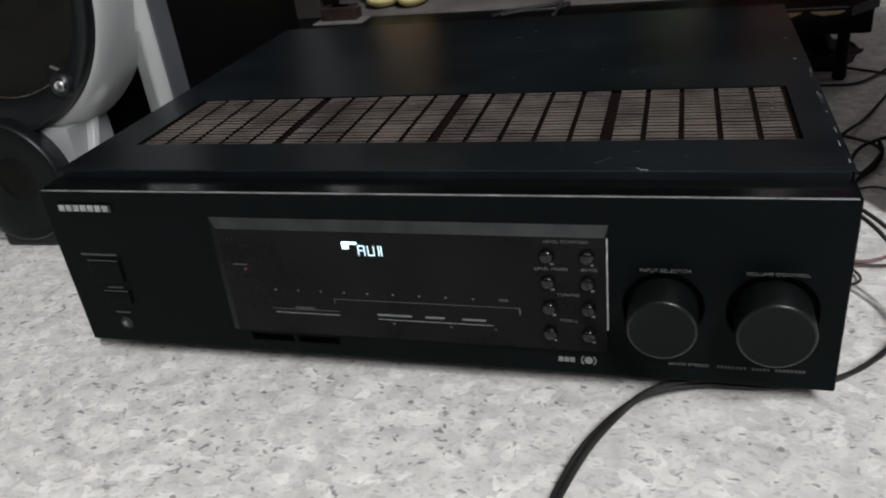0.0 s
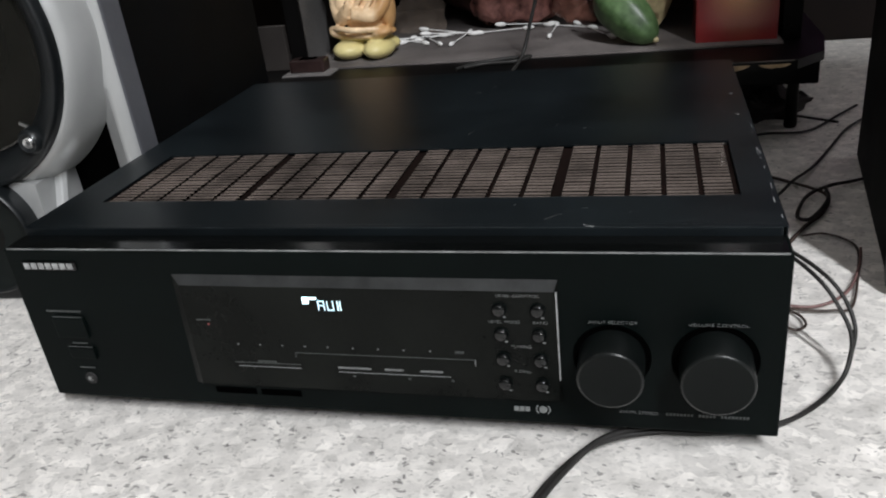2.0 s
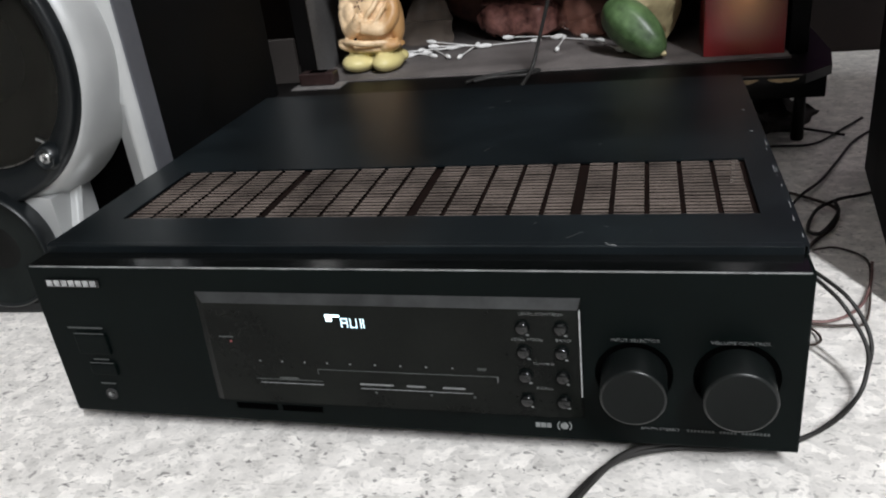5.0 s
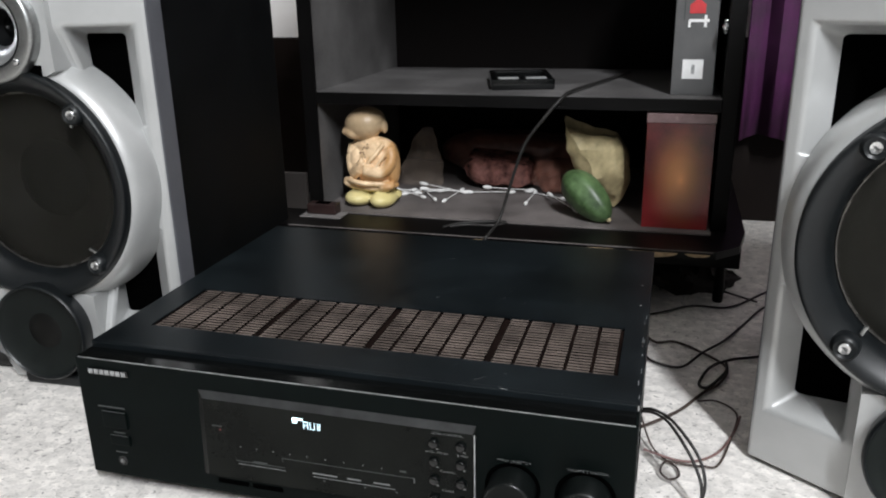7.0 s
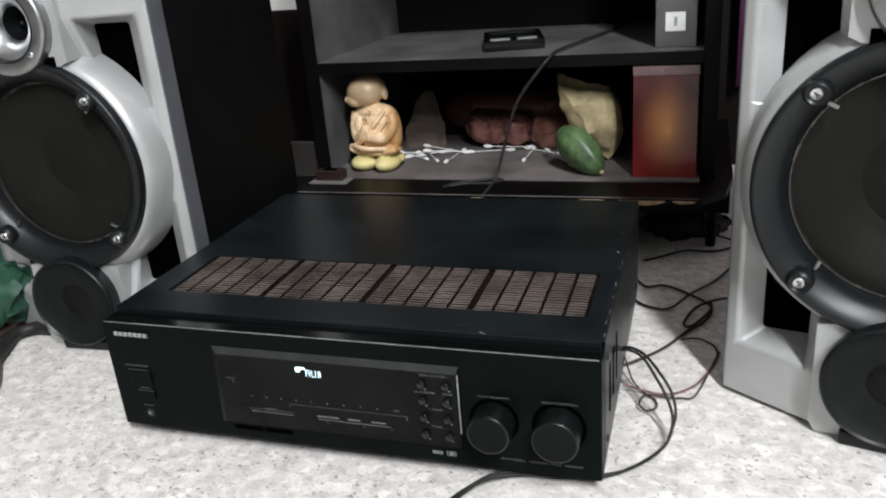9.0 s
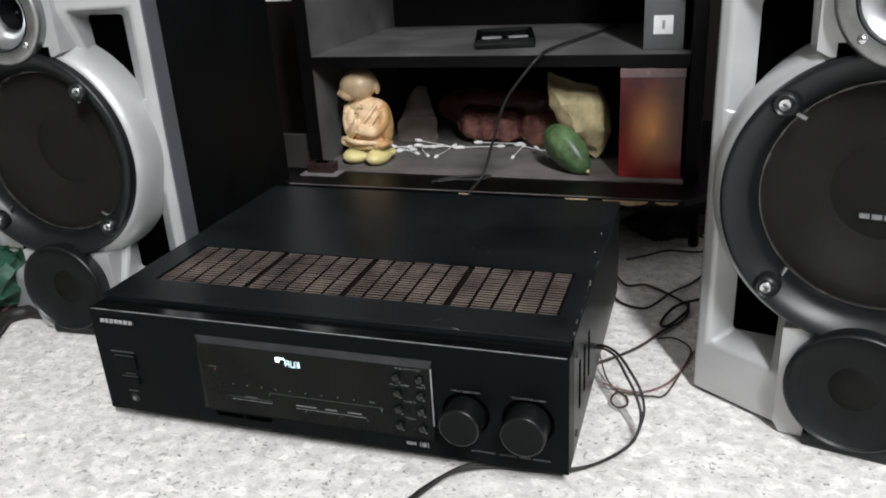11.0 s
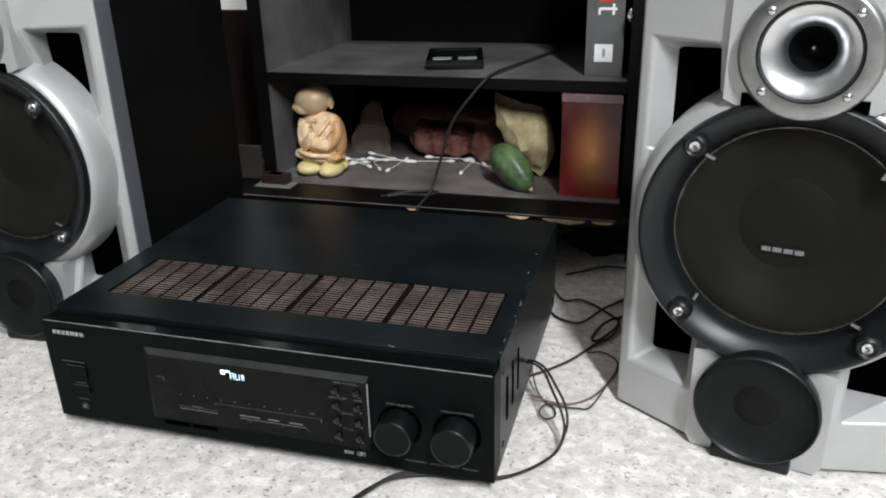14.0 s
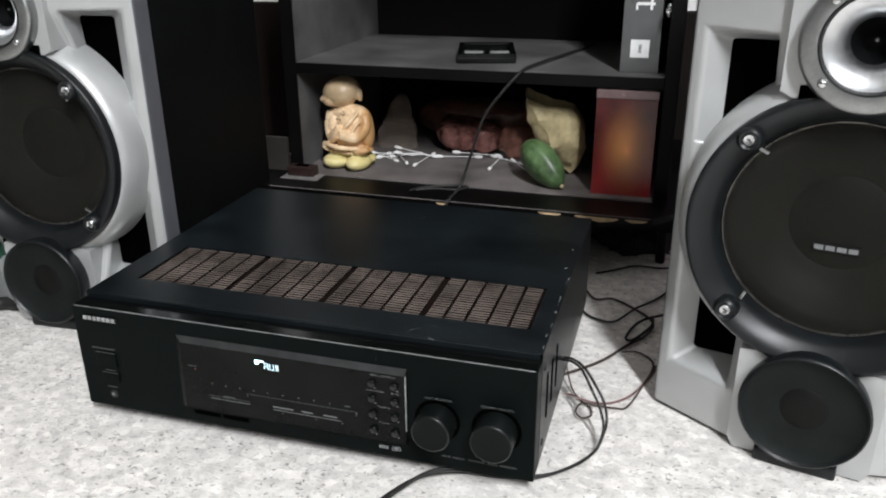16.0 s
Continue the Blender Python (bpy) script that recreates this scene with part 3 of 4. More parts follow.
    for k in range(7):
        part("plate_bar", box(0.0128 + 0.0050 * k, 0.0166 + 0.0050 * k, -0.0015, -0.0011, 0.1074, 0.1113), SATIN_PRINT, plate)
    # power keys and headphone socket
    rule(0.0150, 0.0400, 0.0775, 0.0012, PRINT_DIM, panel, -0.0003)
    for z0, z1, xa in ((0.0590, 0.0735, 0.0185), (0.0435, 0.0520, 0.0225)):
        part("push_key", box(xa, 0.0410, -0.0018, 0.0, z0, z1, bevel=0.0008), BLACK_PANEL, panel)
        rule(xa + 0.001, 0.0405, z1 + 0.0008, 0.0006, PRINT_DIM, panel, -0.0019)
    rule(0.026, 0.037, 0.0545, 0.0010, PRINT_DIM, panel, -0.0004)
    rule(0.025, 0.036, 0.0362, 0.0010, PRINT_DIM, panel, -0.0004)
    sock = part("headphone_socket", lathe([(0.0020, 0.0004), (0.0020, -0.0008), (0.0040, -0.0008), (0.0043, 0.0002)], (0.0305, 0, 0.0280), 24), RUBBER, panel)
    part("socket_sleeve", lathe([(0, 0.0003), (0.0012, -0.0006), (0.0020, -0.0011), (0.0020, 0)], (0.0305, 0, 0.0280), 20), SATIN, sock)
    for xa, xb in ((0.1190, 0.1460), (0.1495, 0.1755)):
        part("lower_slot", box(xa, xb, -0.0004, 0.0001, 0.0225, 0.0265), VOID, panel)
    # knobs
    for x, z, rad, text, width in ((0.3570, 0.0590, 0.0166, "INPUT SELECTOR", 0.0044), (0.4080, 0.0590, 0.0177, "VOLUME CONTROL", 0.0044)):
        knob = part("knob", lathe([(rad - 0.0014, -0.0212), (rad - 0.0008, -0.0210), (rad - 0.0003, -0.0206), (rad, -0.0200), (rad * 1.025, -0.002), (rad * 1.025, 0)], (x, 0, z), 64), KNOB, r, "large round black knob", smooth=40)
        part("knob_face", lathe([(0, -0.0204), (rad * 0.55, -0.0207), (rad * 0.85, -0.0211), (rad - 0.0014, -0.0212), (rad - 0.0014, -0.0206)], (x, 0, z), 64), KNOB_FACE, knob, "matt grey-black knob face", smooth=40)
        # flat black ring paints the recess shadow round the knob
        part("knob_shadow_ring", lathe([(rad * 1.03, -0.0002), (rad * 1.20, -0.0002), (rad * 1.21, 0.0002)], (x, 0, z), 48), VOID, knob)
        words(text, 0.0026, x + 0.0008, -0.0003, 0.0803, panel, PRINT, wide=1.22)
    words("AM-FM STEREO", 0.0026, 0.3705, -0.0003, 0.0245, panel, PRINT_SOFT, wide=1.15)
    for xa, count in ((0.3845, 8), (0.4010, 5), (0.4120, 8)):
        for k in range(count):
            rule(xa + 0.0018 * k, xa + 0.0018 * k + 0.0012, 0.0245, 0.0016, PRINT_DIM, panel, -0.0003)
    for x, y in ((0.045, 0.050), (0.400, 0.050), (0.045, 0.31), (0.400, 0.31)):
        part("foot", lathe([(0, 0), (0.0125, 0), (0.0135, 0.001), (0.0135, 0.0027), (0, 0.0027)], (x, y, 0), 28, pose(0, 0, 0, 90)), RUBBER, r, smooth=40)
    return r


build_receiver()


# ---- loudspeakers ----
def build_speaker(m, marked):
    s = thing("loudspeaker", m, "large silver and black floor loudspeaker with three round drivers", "loudspeaker", "pair of loudspeakers")
    H, HW = 0.435, 0.1362
    bm = box(-0.1345, 0.1345, 0.068, 0.320, 0.0, H - 0.002, bevel=0.003)
    for v in bm.verts:
        if v.co.x < 0:
            v.co.x -= 0.10 * (v.co.y - 0.068)
    part("cabinet", bm, VINYL, s, "black vinyl wooden box")
    WZ = 0.2135

    def facet(u):
        return 0.018 + (abs(u) - 0.066) * 0.40

    # wings with two recessed ports each
    for sg in (-1, 1):
        bm = bmesh.new()
        us = [0.056, 0.066, 0.125, HW]
        zs = [0.004, 0.054, 0.165, 0.272, 0.366, H]
        grid = [[bm.verts.new((sg * u, 0.060 if j in (2, 3) and k < 2 else facet(u), z)) for j, z in enumerate(zs)] for k, u in enumerate(us)]
        for a in range(3):
            for b in range(5):
                if a == 1 and b in (1, 3):
                    continue
                bm.faces.new((grid[a][b], grid[a + 1][b], grid[a + 1][b + 1], grid[a][b + 1]))
        # side and edge walls back to the box
        back = [bm.verts.new((sg * (HW + 0.0004), 0.072, z)) for z in zs]
        for b in range(5):
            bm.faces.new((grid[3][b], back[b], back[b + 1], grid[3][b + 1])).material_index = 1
        for row, z in ((0, 0.004), (5, H)):
            inner = bm.verts.new((sg * 0.056, 0.072, z))
            bm.faces.new([grid[k][row] for k in range(4)] + [back[row], inner])
        # recess walls that slope in to the ports
        for b, (za, zb) in ((1, (0.068, 0.165)), (3, (0.262, 0.358))):
            o = [grid[1][b], grid[2][b], grid[2][b + 1], grid[1][b + 1]]
            i = [bm.verts.new((sg * u, 0.055, z)) for u, z in ((0.063, za), (0.106, za), (0.106, zb), (0.063, zb))]
            for k in range(4):
                bm.faces.new((o[k], o[(k + 1) % 4], i[(k + 1) % 4], i[k]))
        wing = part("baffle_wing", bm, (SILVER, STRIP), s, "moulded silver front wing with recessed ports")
        bv = wing.modifiers.new("edge", "BEVEL")
        bv.width, bv.segments, bv.limit_method, bv.angle_limit = 0.0034, 4, "ANGLE", radians(22)
        for za, zb in ((0.068, 0.165), (0.262, 0.358)):
            # black sheet paints the shade inside the port
            part("port", box(*sorted((sg * 0.061, sg * 0.108)), 0.0552, 0.064, za - 0.003, zb + 0.003), VOID, wing, "black sheet painted as the dark inside of the port")
    # centre columns with round openings for the drivers
    TZ, MZ, n = 0.3655, 0.0625, 48
    for name, cz, low, high, wide in (("upper_column", TZ, 0.322, H, 0.040), ("lower_column", MZ, 0.002, 0.1035, 0.0405)):
        bm = bmesh.new()
        rim, hole, deep, edge = [], [], [], []
        for k in range(n):
            a = 2 * math.pi * (k + 0.5) / n
            c, d = math.cos(a), math.sin(a)
            f = min(0.0585 / abs(c), (high - cz if d > 0 else cz - low) / abs(d))
            hole.append(bm.verts.new((wide * c, 0.008, cz + wide * d)))
            deep.append(bm.verts.new((wide * c, 0.050, cz + wide * d)))
            rim.append(bm.verts.new((f * c, 0.008, cz + f * d)))
            edge.append(bm.verts.new((f * c, 0.066, cz + f * d)))
        for k in range(n):
            j = (k + 1) % n
            bm.faces.new((hole[k], hole[j], rim[j], rim[k]))
            bm.faces.new((hole[k], deep[k], deep[j], hole[j]))
            bm.faces.new((rim[k], rim[j], edge[j], edge[k]))
        part(name, bm, SILVER, s, smooth=35)
    for sg in (-1, 1):
        # thin black patches paint the dark gaps beside the column
        part("column_gap", box(*sorted((sg * 0.030, sg * 0.045)), 0.0072, 0.0080, 0.3140, 0.3320), VOID, s, "black patch painted as the shaded gap beside the tweeter")
    part("label_bar", box(-0.052, -0.026, 0.0074, 0.0082, 0.4165, 0.4210), WHITE_CARD, s, "small white label")
    # woofer
    DY = 0.0125
    part("woofer_dish", lathe([(0.131, 0.060), (0.1305, 0.034), (0.1285, 0.018), (0.1245, 0.006), (0.1195, -0.001), (0.1172, -0.0015), (0.1150, 0.010)], (0, DY, WZ), 96), SILVER, s, "round silver moulding round the bass driver", smooth=50)
    ring = part("woofer_ring", lathe([(0.1168, 0.010), (0.1168, -0.007), (0.1160, -0.0098), (0.1140, -0.0112), (0.1115, -0.0108), (0.1050, -0.0066), (0.0975, -0.0004), (0.0930, 0.0060), (0.0915, 0.0165)], (0, DY, WZ), 96), RING, s, "glossy black ring frame", smooth=50)
    part("trim_ring", lathe([(0.0915, 0.0160), (0.0908, 0.0140), (0.0898, 0.0140), (0.0892, 0.0165)], (0, DY, WZ), 96), TRIM, ring, smooth=50)
    cone = part("cone", lathe([(0.0895, 0.0180), (0.0840, 0.0165), (0.0770, 0.0190), (0.0600, 0.0290), (0.0410, 0.0400)], (0, DY, WZ), 96), CONE, s, "dark brown-grey speaker cone", smooth=60)
    part("dust_cap", lathe([(0.0414, 0.0403), (0.0400, 0.0395), (0.0320, 0.0360), (0.0200, 0.0335), (0, 0.0325)], (0, DY, WZ), 64), CAP, cone, smooth=60)
    cover = part("mesh_cover", lathe([(0.0894, 0.0156), (0.0600, 0.0148), (0.0300, 0.0142), (0, 0.0140)], (0, DY, WZ), 96), MESH_COVER, s, "dark brown see-through mesh over the cone", smooth=60)
    if marked:
        badge = part("badge", box(-0.0178, 0.0178, 0.0126 + DY, 0.0138 + DY, WZ - 0.0165, WZ - 0.0093), CAP, cover, "small grey maker's badge")
        for k in range(4):
            xa = -0.0164 + 0.0086 * k
            part("badge_bar", box(xa, xa + 0.0070, 0.0120 + DY, 0.0128 + DY, WZ - 0.0150, WZ - 0.0112), PRINT_SOFT, badge)
    for k in range(4):
        a = radians(45 + 90 * k)
        x, z = 0.105 * math.cos(a), WZ + 0.105 * math.sin(a)
        boss = part("screw_boss", lathe([(0.0052, -0.0135), (0.0075, -0.0150), (0.0095, -0.0135), (0.0106, -0.0090), (0.0110, -0.004)], (x, DY, z), 24), RING, ring, smooth=50)
        part("screw", lathe([(0, -0.0136), (0.0014, -0.0144), (0.0040, -0.0150), (0.0052, -0.0138), (0.0054, -0.012)], (x, DY, z), 20), CHROME, boss, "bright cross-head screw", smooth=40)
        part("screw_cross", box(-0.0020, 0.0020, -0.0150, -0.0138, -0.0004, 0.0004, m=pose(x, DY, z, 0, 30, 0)), BEVEL_GREY, boss)
        part("clip", box(-0.0014, 0.0014, -0.0125, -0.0100, -0.0042, 0.0042, bevel=0.0006, m=pose(0.0900 * math.cos(a), DY + 0.012, WZ + 0.0900 * math.sin(a), 0, 70 - math.degrees(a), 0)), SATIN, boss, "small grey clip")
    # tweeter horn
    flange = part("tweeter_flange", lathe([(0.0506, 0.002), (0.0506, -0.012), (0.0494, -0.0155), (0.0465, -0.0170), (0.0370, -0.0160), (0.0350, -0.0135), (0.0345, -0.011)], (0, DY, TZ), 72), SATIN, s, "satin metal tweeter flange", smooth=45)
    part("horn", lathe([(0.0346, -0.0122), (0.0325, -0.0116), (0.0300, -0.0104), (0.0275, -0.0088), (0.0250, -0.0067), (0.0225, -0.0040), (0.0200, -0.0004), (0.0182, 0.0034), (0.0170, 0.0072)], (0, DY, TZ), 64), HORN, flange, "polished metal horn", smooth=60)
    part("gasket", lathe([(0.0357, -0.0150), (0.0356, -0.0162), (0.0341, -0.0148), (0.0339, -0.0118)], (0, DY, TZ), 64), RUBBER, flange, "thin black gasket", smooth=40)
    part("diaphragm", lathe([(0.0172, 0.0070), (0.0148, 0.0160), (0.0110, 0.0215), (0.0060, 0.0200), (0.0030, 0.0150), (0, 0.0140)], (0, DY, TZ), 48), VINYL, flange, smooth=50)
    part("plug_tip", lathe([(0.0016, 0.0150), (0.0010, 0.0130), (0, 0.0126)], (0, DY, TZ), 12), SATIN, flange)
    for k in range(4):
        a = radians(45 + 90 * k)
        part("screw", lathe([(0, -0.0195), (0.0022, -0.0192), (0.0034, -0.0180), (0.0036, -0.0155)], (0.0415 * math.cos(a), DY, TZ + 0.0415 * math.sin(a)), 16), CHROME, flange, "bright screw", smooth=40)
    # lower driver
    LY = DY - 0.002
    lower = part("lower_driver", lathe([(0.0490, 0.006), (0.0515, -0.0060), (0.0526, -0.0165), (0.0522, -0.0195), (0.0508, -0.0205), (0.0492, -0.0185)], (0, LY, MZ), 72), RING, s, "black bowl-shaped lower driver", smooth=50)
    part("lower_cone", lathe([(0.0494, -0.0187), (0.0472, -0.0160), (0.0400, -0.0130), (0.0310, -0.0112), (0.0190, -0.0104), (0, -0.0100)], (0, LY, MZ), 64), BOWL, lower, "matt grey-black cone", smooth=60)
    part("lower_cap", lathe([(0.0195, -0.0103), (0.0180, -0.0112), (0.0100, -0.0128), (0, -0.0134)], (0, LY, MZ), 48), CAP, lower, smooth=60)
    part("lower_foot", box(-0.034, 0.034, -0.002, 0.012, 0.0, 0.013, bevel=0.003), RING, s)
    # thin added sheet that carries the lit, dusty tone of the top
    part("top_panel", box(-0.132, 0.133, 0.074, 0.3185, H - 0.0022, H - 0.0005), DUSTY_LIT_TOP, s, "dusty top, painted brown-grey as lit")
    return s


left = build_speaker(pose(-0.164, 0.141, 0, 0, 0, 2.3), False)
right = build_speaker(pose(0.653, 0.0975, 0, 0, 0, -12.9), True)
tagged(left, "large silver and black floor loudspeaker beside a green bag")
tagged(right, "large silver and black floor loudspeaker with tangled cables beside it")


# ---- low cabinet ----
def build_cabinet():
    c = thing("tv_cabinet", pose(0, 0, 0), "black laminate open shelf cabinet, chipped along its base", "cabinet")
    bm = bmesh.new()
    plan = [(-0.075, 0.440), (0.508, 0.440), (0.536, 0.470), (0.546, 0.53), (0.546, 0.86), (-0.075, 0.86)]
    lo = [bm.verts.new((x, y, 0.0895)) for x, y in plan]
    hi = [bm.verts.new((x, y, 0.0985)) for x, y in plan]
    bm.faces.new(lo[::-1])
    bm.faces.new(hi)
    for k in range(6):
        bm.faces.new((lo[k], lo[(k + 1) % 6], hi[(k + 1) % 6], hi[k]))
    part("base_board", bm, LAMINATE, c, "black base board with a worn front")
    part("worn_front_edge", box(-0.030, 0.505, 0.4393, 0.4399, 0.0975, 0.0988), DUSTY_FLOOR, c, "pale worn front edge")
    part("end_post", box(-0.0735, -0.0355, 0.5120, 0.5190, 0.0986, 0.1500, bevel=0.0008), DUST_DARK, c, "short dusty end post")
    part("base_skirt", box(-0.07, 0.543, 0.52, 0.85, 0.052, 0.0893, bevel=0.002), LAMINATE, c)
    part("base_skirt", box(-0.073, 0.215, 0.453, 0.468, 0.0, 0.0893, bevel=0.002), LAMINATE, c)
    part("floor_board", box(-0.015, 0.504, 0.504, 0.845, 0.0986, 0.1005), DUSTY_FLOOR, c, "dusty grey cabinet floor")
    # left panel painted paler than the right for the light it catches
    part("side_panel", box(-0.034, -0.0155, 0.523, 0.86, 0.0987, 0.555, bevel=0.001), DUSTY_LIT, c, "dusty side panel, painted paler as the lit side")
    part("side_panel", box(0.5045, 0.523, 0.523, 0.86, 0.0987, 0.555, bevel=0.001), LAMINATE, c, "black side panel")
    part("side_panel_edge", box(-0.0345, -0.015, 0.5195, 0.5228, 0.0987, 0.555), LAMINATE, c)
    part("shelf", box(-0.0152, 0.5042, 0.5235, 0.845, 0.246, 0.262, bevel=0.0005), DUSTY_LIT, c, "dusty grey shelf")
    part("shelf_edge", box(-0.0152, 0.5042, 0.5205, 0.5233, 0.2462, 0.2612), LAMINATE, c, "black shelf edging")
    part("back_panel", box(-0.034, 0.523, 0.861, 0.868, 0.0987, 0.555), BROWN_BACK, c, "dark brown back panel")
    # unseen top, added this low to shade the back of the compartment
    part("unseen_top_board", box(-0.045, 0.535, 0.51, 0.87, 0.5555, 0.575, bevel=0.002), LAMINATE, c)
    for x in (-0.05, 0.522):
        for y in (0.54, 0.83):
            part("leg", lathe([(0, 0), (0.006, 0), (0.007, 0.003), (0.006, 0.052), (0, 0.052)], (x, y, 0), 18, pose(0, 0, 0, 90)), LAMINATE, c, smooth=40)
    hinge = part("hinge", box(0.4995, 0.5040, 0.528, 0.548, 0.336, 0.352, bevel=0.002), SATIN, c, "small metal hinge")
    part("hinge_cup", lathe([(0, -0.003), (0.003, -0.0026), (0.0040, 0)], (0.5015, 0.5275, 0.344), 16), CHROME, hinge)
    random.seed(4)
    for x0, x1, h in ((0.362, 0.392, 0.0038), (0.410, 0.466, 0.0060), (0.474, 0.502, 0.0036), (0.222, 0.236, 0.003)):
        bm = bmesh.new()
        n = 9
        up = [bm.verts.new((x0 + (x1 - x0) * k / n, 0.4385, 0.0950)) for k in range(n + 1)]
        lo = [bm.verts.new((v.co.x, 0.4390, 0.0950 - h * math.sin(math.pi * (k + 0.15) / (n + 0.3)) ** 0.6 * random.uniform(0.8, 1.1))) for k, v in enumerate(up)]
        upb = [bm.verts.new(v.co + Vector((0, 0.006, 0))) for v in up]
        lob = [bm.verts.new(v.co + Vector((0, 0.006, 0))) for v in lo]
        for k in range(n):
            bm.faces.new((up[k], up[k + 1], lo[k + 1], lo[k]))
            bm.faces.new((upb[k], lob[k], lob[k + 1], upb[k + 1]))
            bm.faces.new((lo[k], lo[k + 1], lob[k + 1], lob[k]))
            bm.faces.new((up[k], upb[k], upb[k + 1], up[k + 1]))
        part("chipped_patch", bm, CHIP, c, "pale bare chipboard where the edge broke")


build_cabinet()

# statue of a seated child figure, one plain mesh
bm = bmesh.new()
for at, r, m in (
    ((-0.0185, -0.012, 0.0108), (0.0220, 0.026, 0.0110), None),
    ((0.0200, -0.012, 0.0108), (0.0185, 0.026, 0.0110), None),
    ((0.000, 0.010, 0.0115), (0.037, 0.024, 0.0110), None),
    ((0.000, 0.000, 0.0265), (0.038, 0.028, 0.0072), None),
    ((-0.026, -0.014, 0.0285), (0.017, 0.013, 0.0062), pose(0, 0, 0, 0, 10, 20)),
    ((0.026, -0.014, 0.0280), (0.016, 0.013, 0.0062), pose(0, 0, 0, 0, -10, -20)),
    ((-0.0365, -0.012, 0.0315), (0.0085, 0.009, 0.0045), pose(0, 0, 0, 0, 20, 0)),
    ((0.001, 0.004, 0.046), (0.0310, 0.023, 0.022), None),
    ((-0.001, 0.003, 0.064), (0.0300, 0.021, 0.024), None),
    ((-0.002, 0.003, 0.0790), (0.0340, 0.018, 0.0125), None),
    ((0.0290, 0.002, 0.058), (0.0100, 0.015, 0.029), pose(0, 0, 0, 0, -6, 0)),
    ((-0.0230, -0.004, 0.060), (0.0130, 0.015, 0.020), None),
    ((-0.008, 0.002, 0.090), (0.012, 0.012, 0.010), None),
    ((-0.0120, 0.000, 0.1090), (0.0305, 0.0285, 0.0215), pose(0, 0, 0, 0, -10, 0)),
    ((-0.0230, -0.014, 0.0985), (0.0140, 0.0130, 0.0095), None),
    ((-0.0350, -0.016, 0.0990), (0.0058, 0.0060, 0.0055), None),
    ((0.0180, 0.003, 0.1050), (0.0042, 0.0065, 0.0090), None),
    ((-0.0100, -0.0235, 0.0560), (0.0055, 0.0065, 0.0115), pose(0, 0, 0, 0, 20, 0)),
):
    add_ball(bm, at, r, m)
# arms that come together in the lap, and the hems of the robe
add_tube(bm, [(-0.030, -0.003, 0.080), (-0.0330, -0.007, 0.062), (-0.0250, -0.015, 0.045), (-0.011, -0.022, 0.053)], 0.0085, 12, 6)
add_tube(bm, [(0.028, -0.002, 0.078), (0.0320, -0.008, 0.061), (0.0200, -0.018, 0.047), (-0.004, -0.023, 0.051)], 0.0082, 12, 6)
add_tube(bm, [(0.022, -0.010, 0.084), (0.010, -0.0195, 0.068), (-0.004, -0.0215, 0.055), (-0.020, -0.020, 0.045)], 0.0030, 8, 6)
add_tube(bm, [(0.030, -0.010, 0.078), (0.018, -0.0200, 0.060), (0.008, -0.0225, 0.050)], 0.0026, 8, 6)
add_tube(bm, [(-0.040, -0.014, 0.0335), (-0.020, -0.030, 0.0360), (0.004, -0.033, 0.0345), (0.038, -0.016, 0.0325)], 0.0036, 8, 6)
statue = part("statue", bm, CREAM, None, smooth=0)
statue.matrix_world = pose(0.050, 0.557, 0.1005, 0, 0, -8) @ Matrix.Diagonal((0.96, 1.0, 1.05, 1))
rm = statue.modifiers.new("join", "REMESH")
rm.mode, rm.voxel_size, rm.use_smooth_shade = "VOXEL", 0.0014, True
sm = statue.modifiers.new("soften", "SMOOTH")
sm.factor, sm.iterations = 0.5, 4
tagged(statue, "small cream resin statue of a seated child monk", "statue")

# clear wrapper behind the statue
bm = bmesh.new()
rings = []
for k in range(15):
    h = k / 14
    w = 0.029 * (1 - 0.72 * h ** 1.7)
    rings.append([bm.verts.new((0.012 * h + w * math.cos(a) * (1 + 0.10 * math.sin(7 * a + 4 * h)), 0.5 * w * math.sin(a) * (1 + 0.2 * math.sin(5 * a)), 0.088 * h)) for a in (2 * math.pi * q / 36 for q in range(36))])
for a, b in zip(rings, rings[1:]):
    for k in range(36):
        bm.faces.new((a[k], a[(k + 1) % 36], b[(k + 1) % 36], b[k]))
bm.faces.new(rings[-1])
ripple(bm, 0.004, 70, 3)
zmin = min(v.co.z for v in bm.verts)
for v in bm.verts:
    v.co.z -= zmin
wrap = part("plastic_wrapper", bm, WRAP, None, smooth=35)
wrap.matrix_world = pose(0.080, 0.67, 0.1005) @ Matrix.Diagonal((1.15, 1, 1, 1))
tagged(wrap, "crumpled clear plastic wrapper on the cabinet floor", "wrapper")

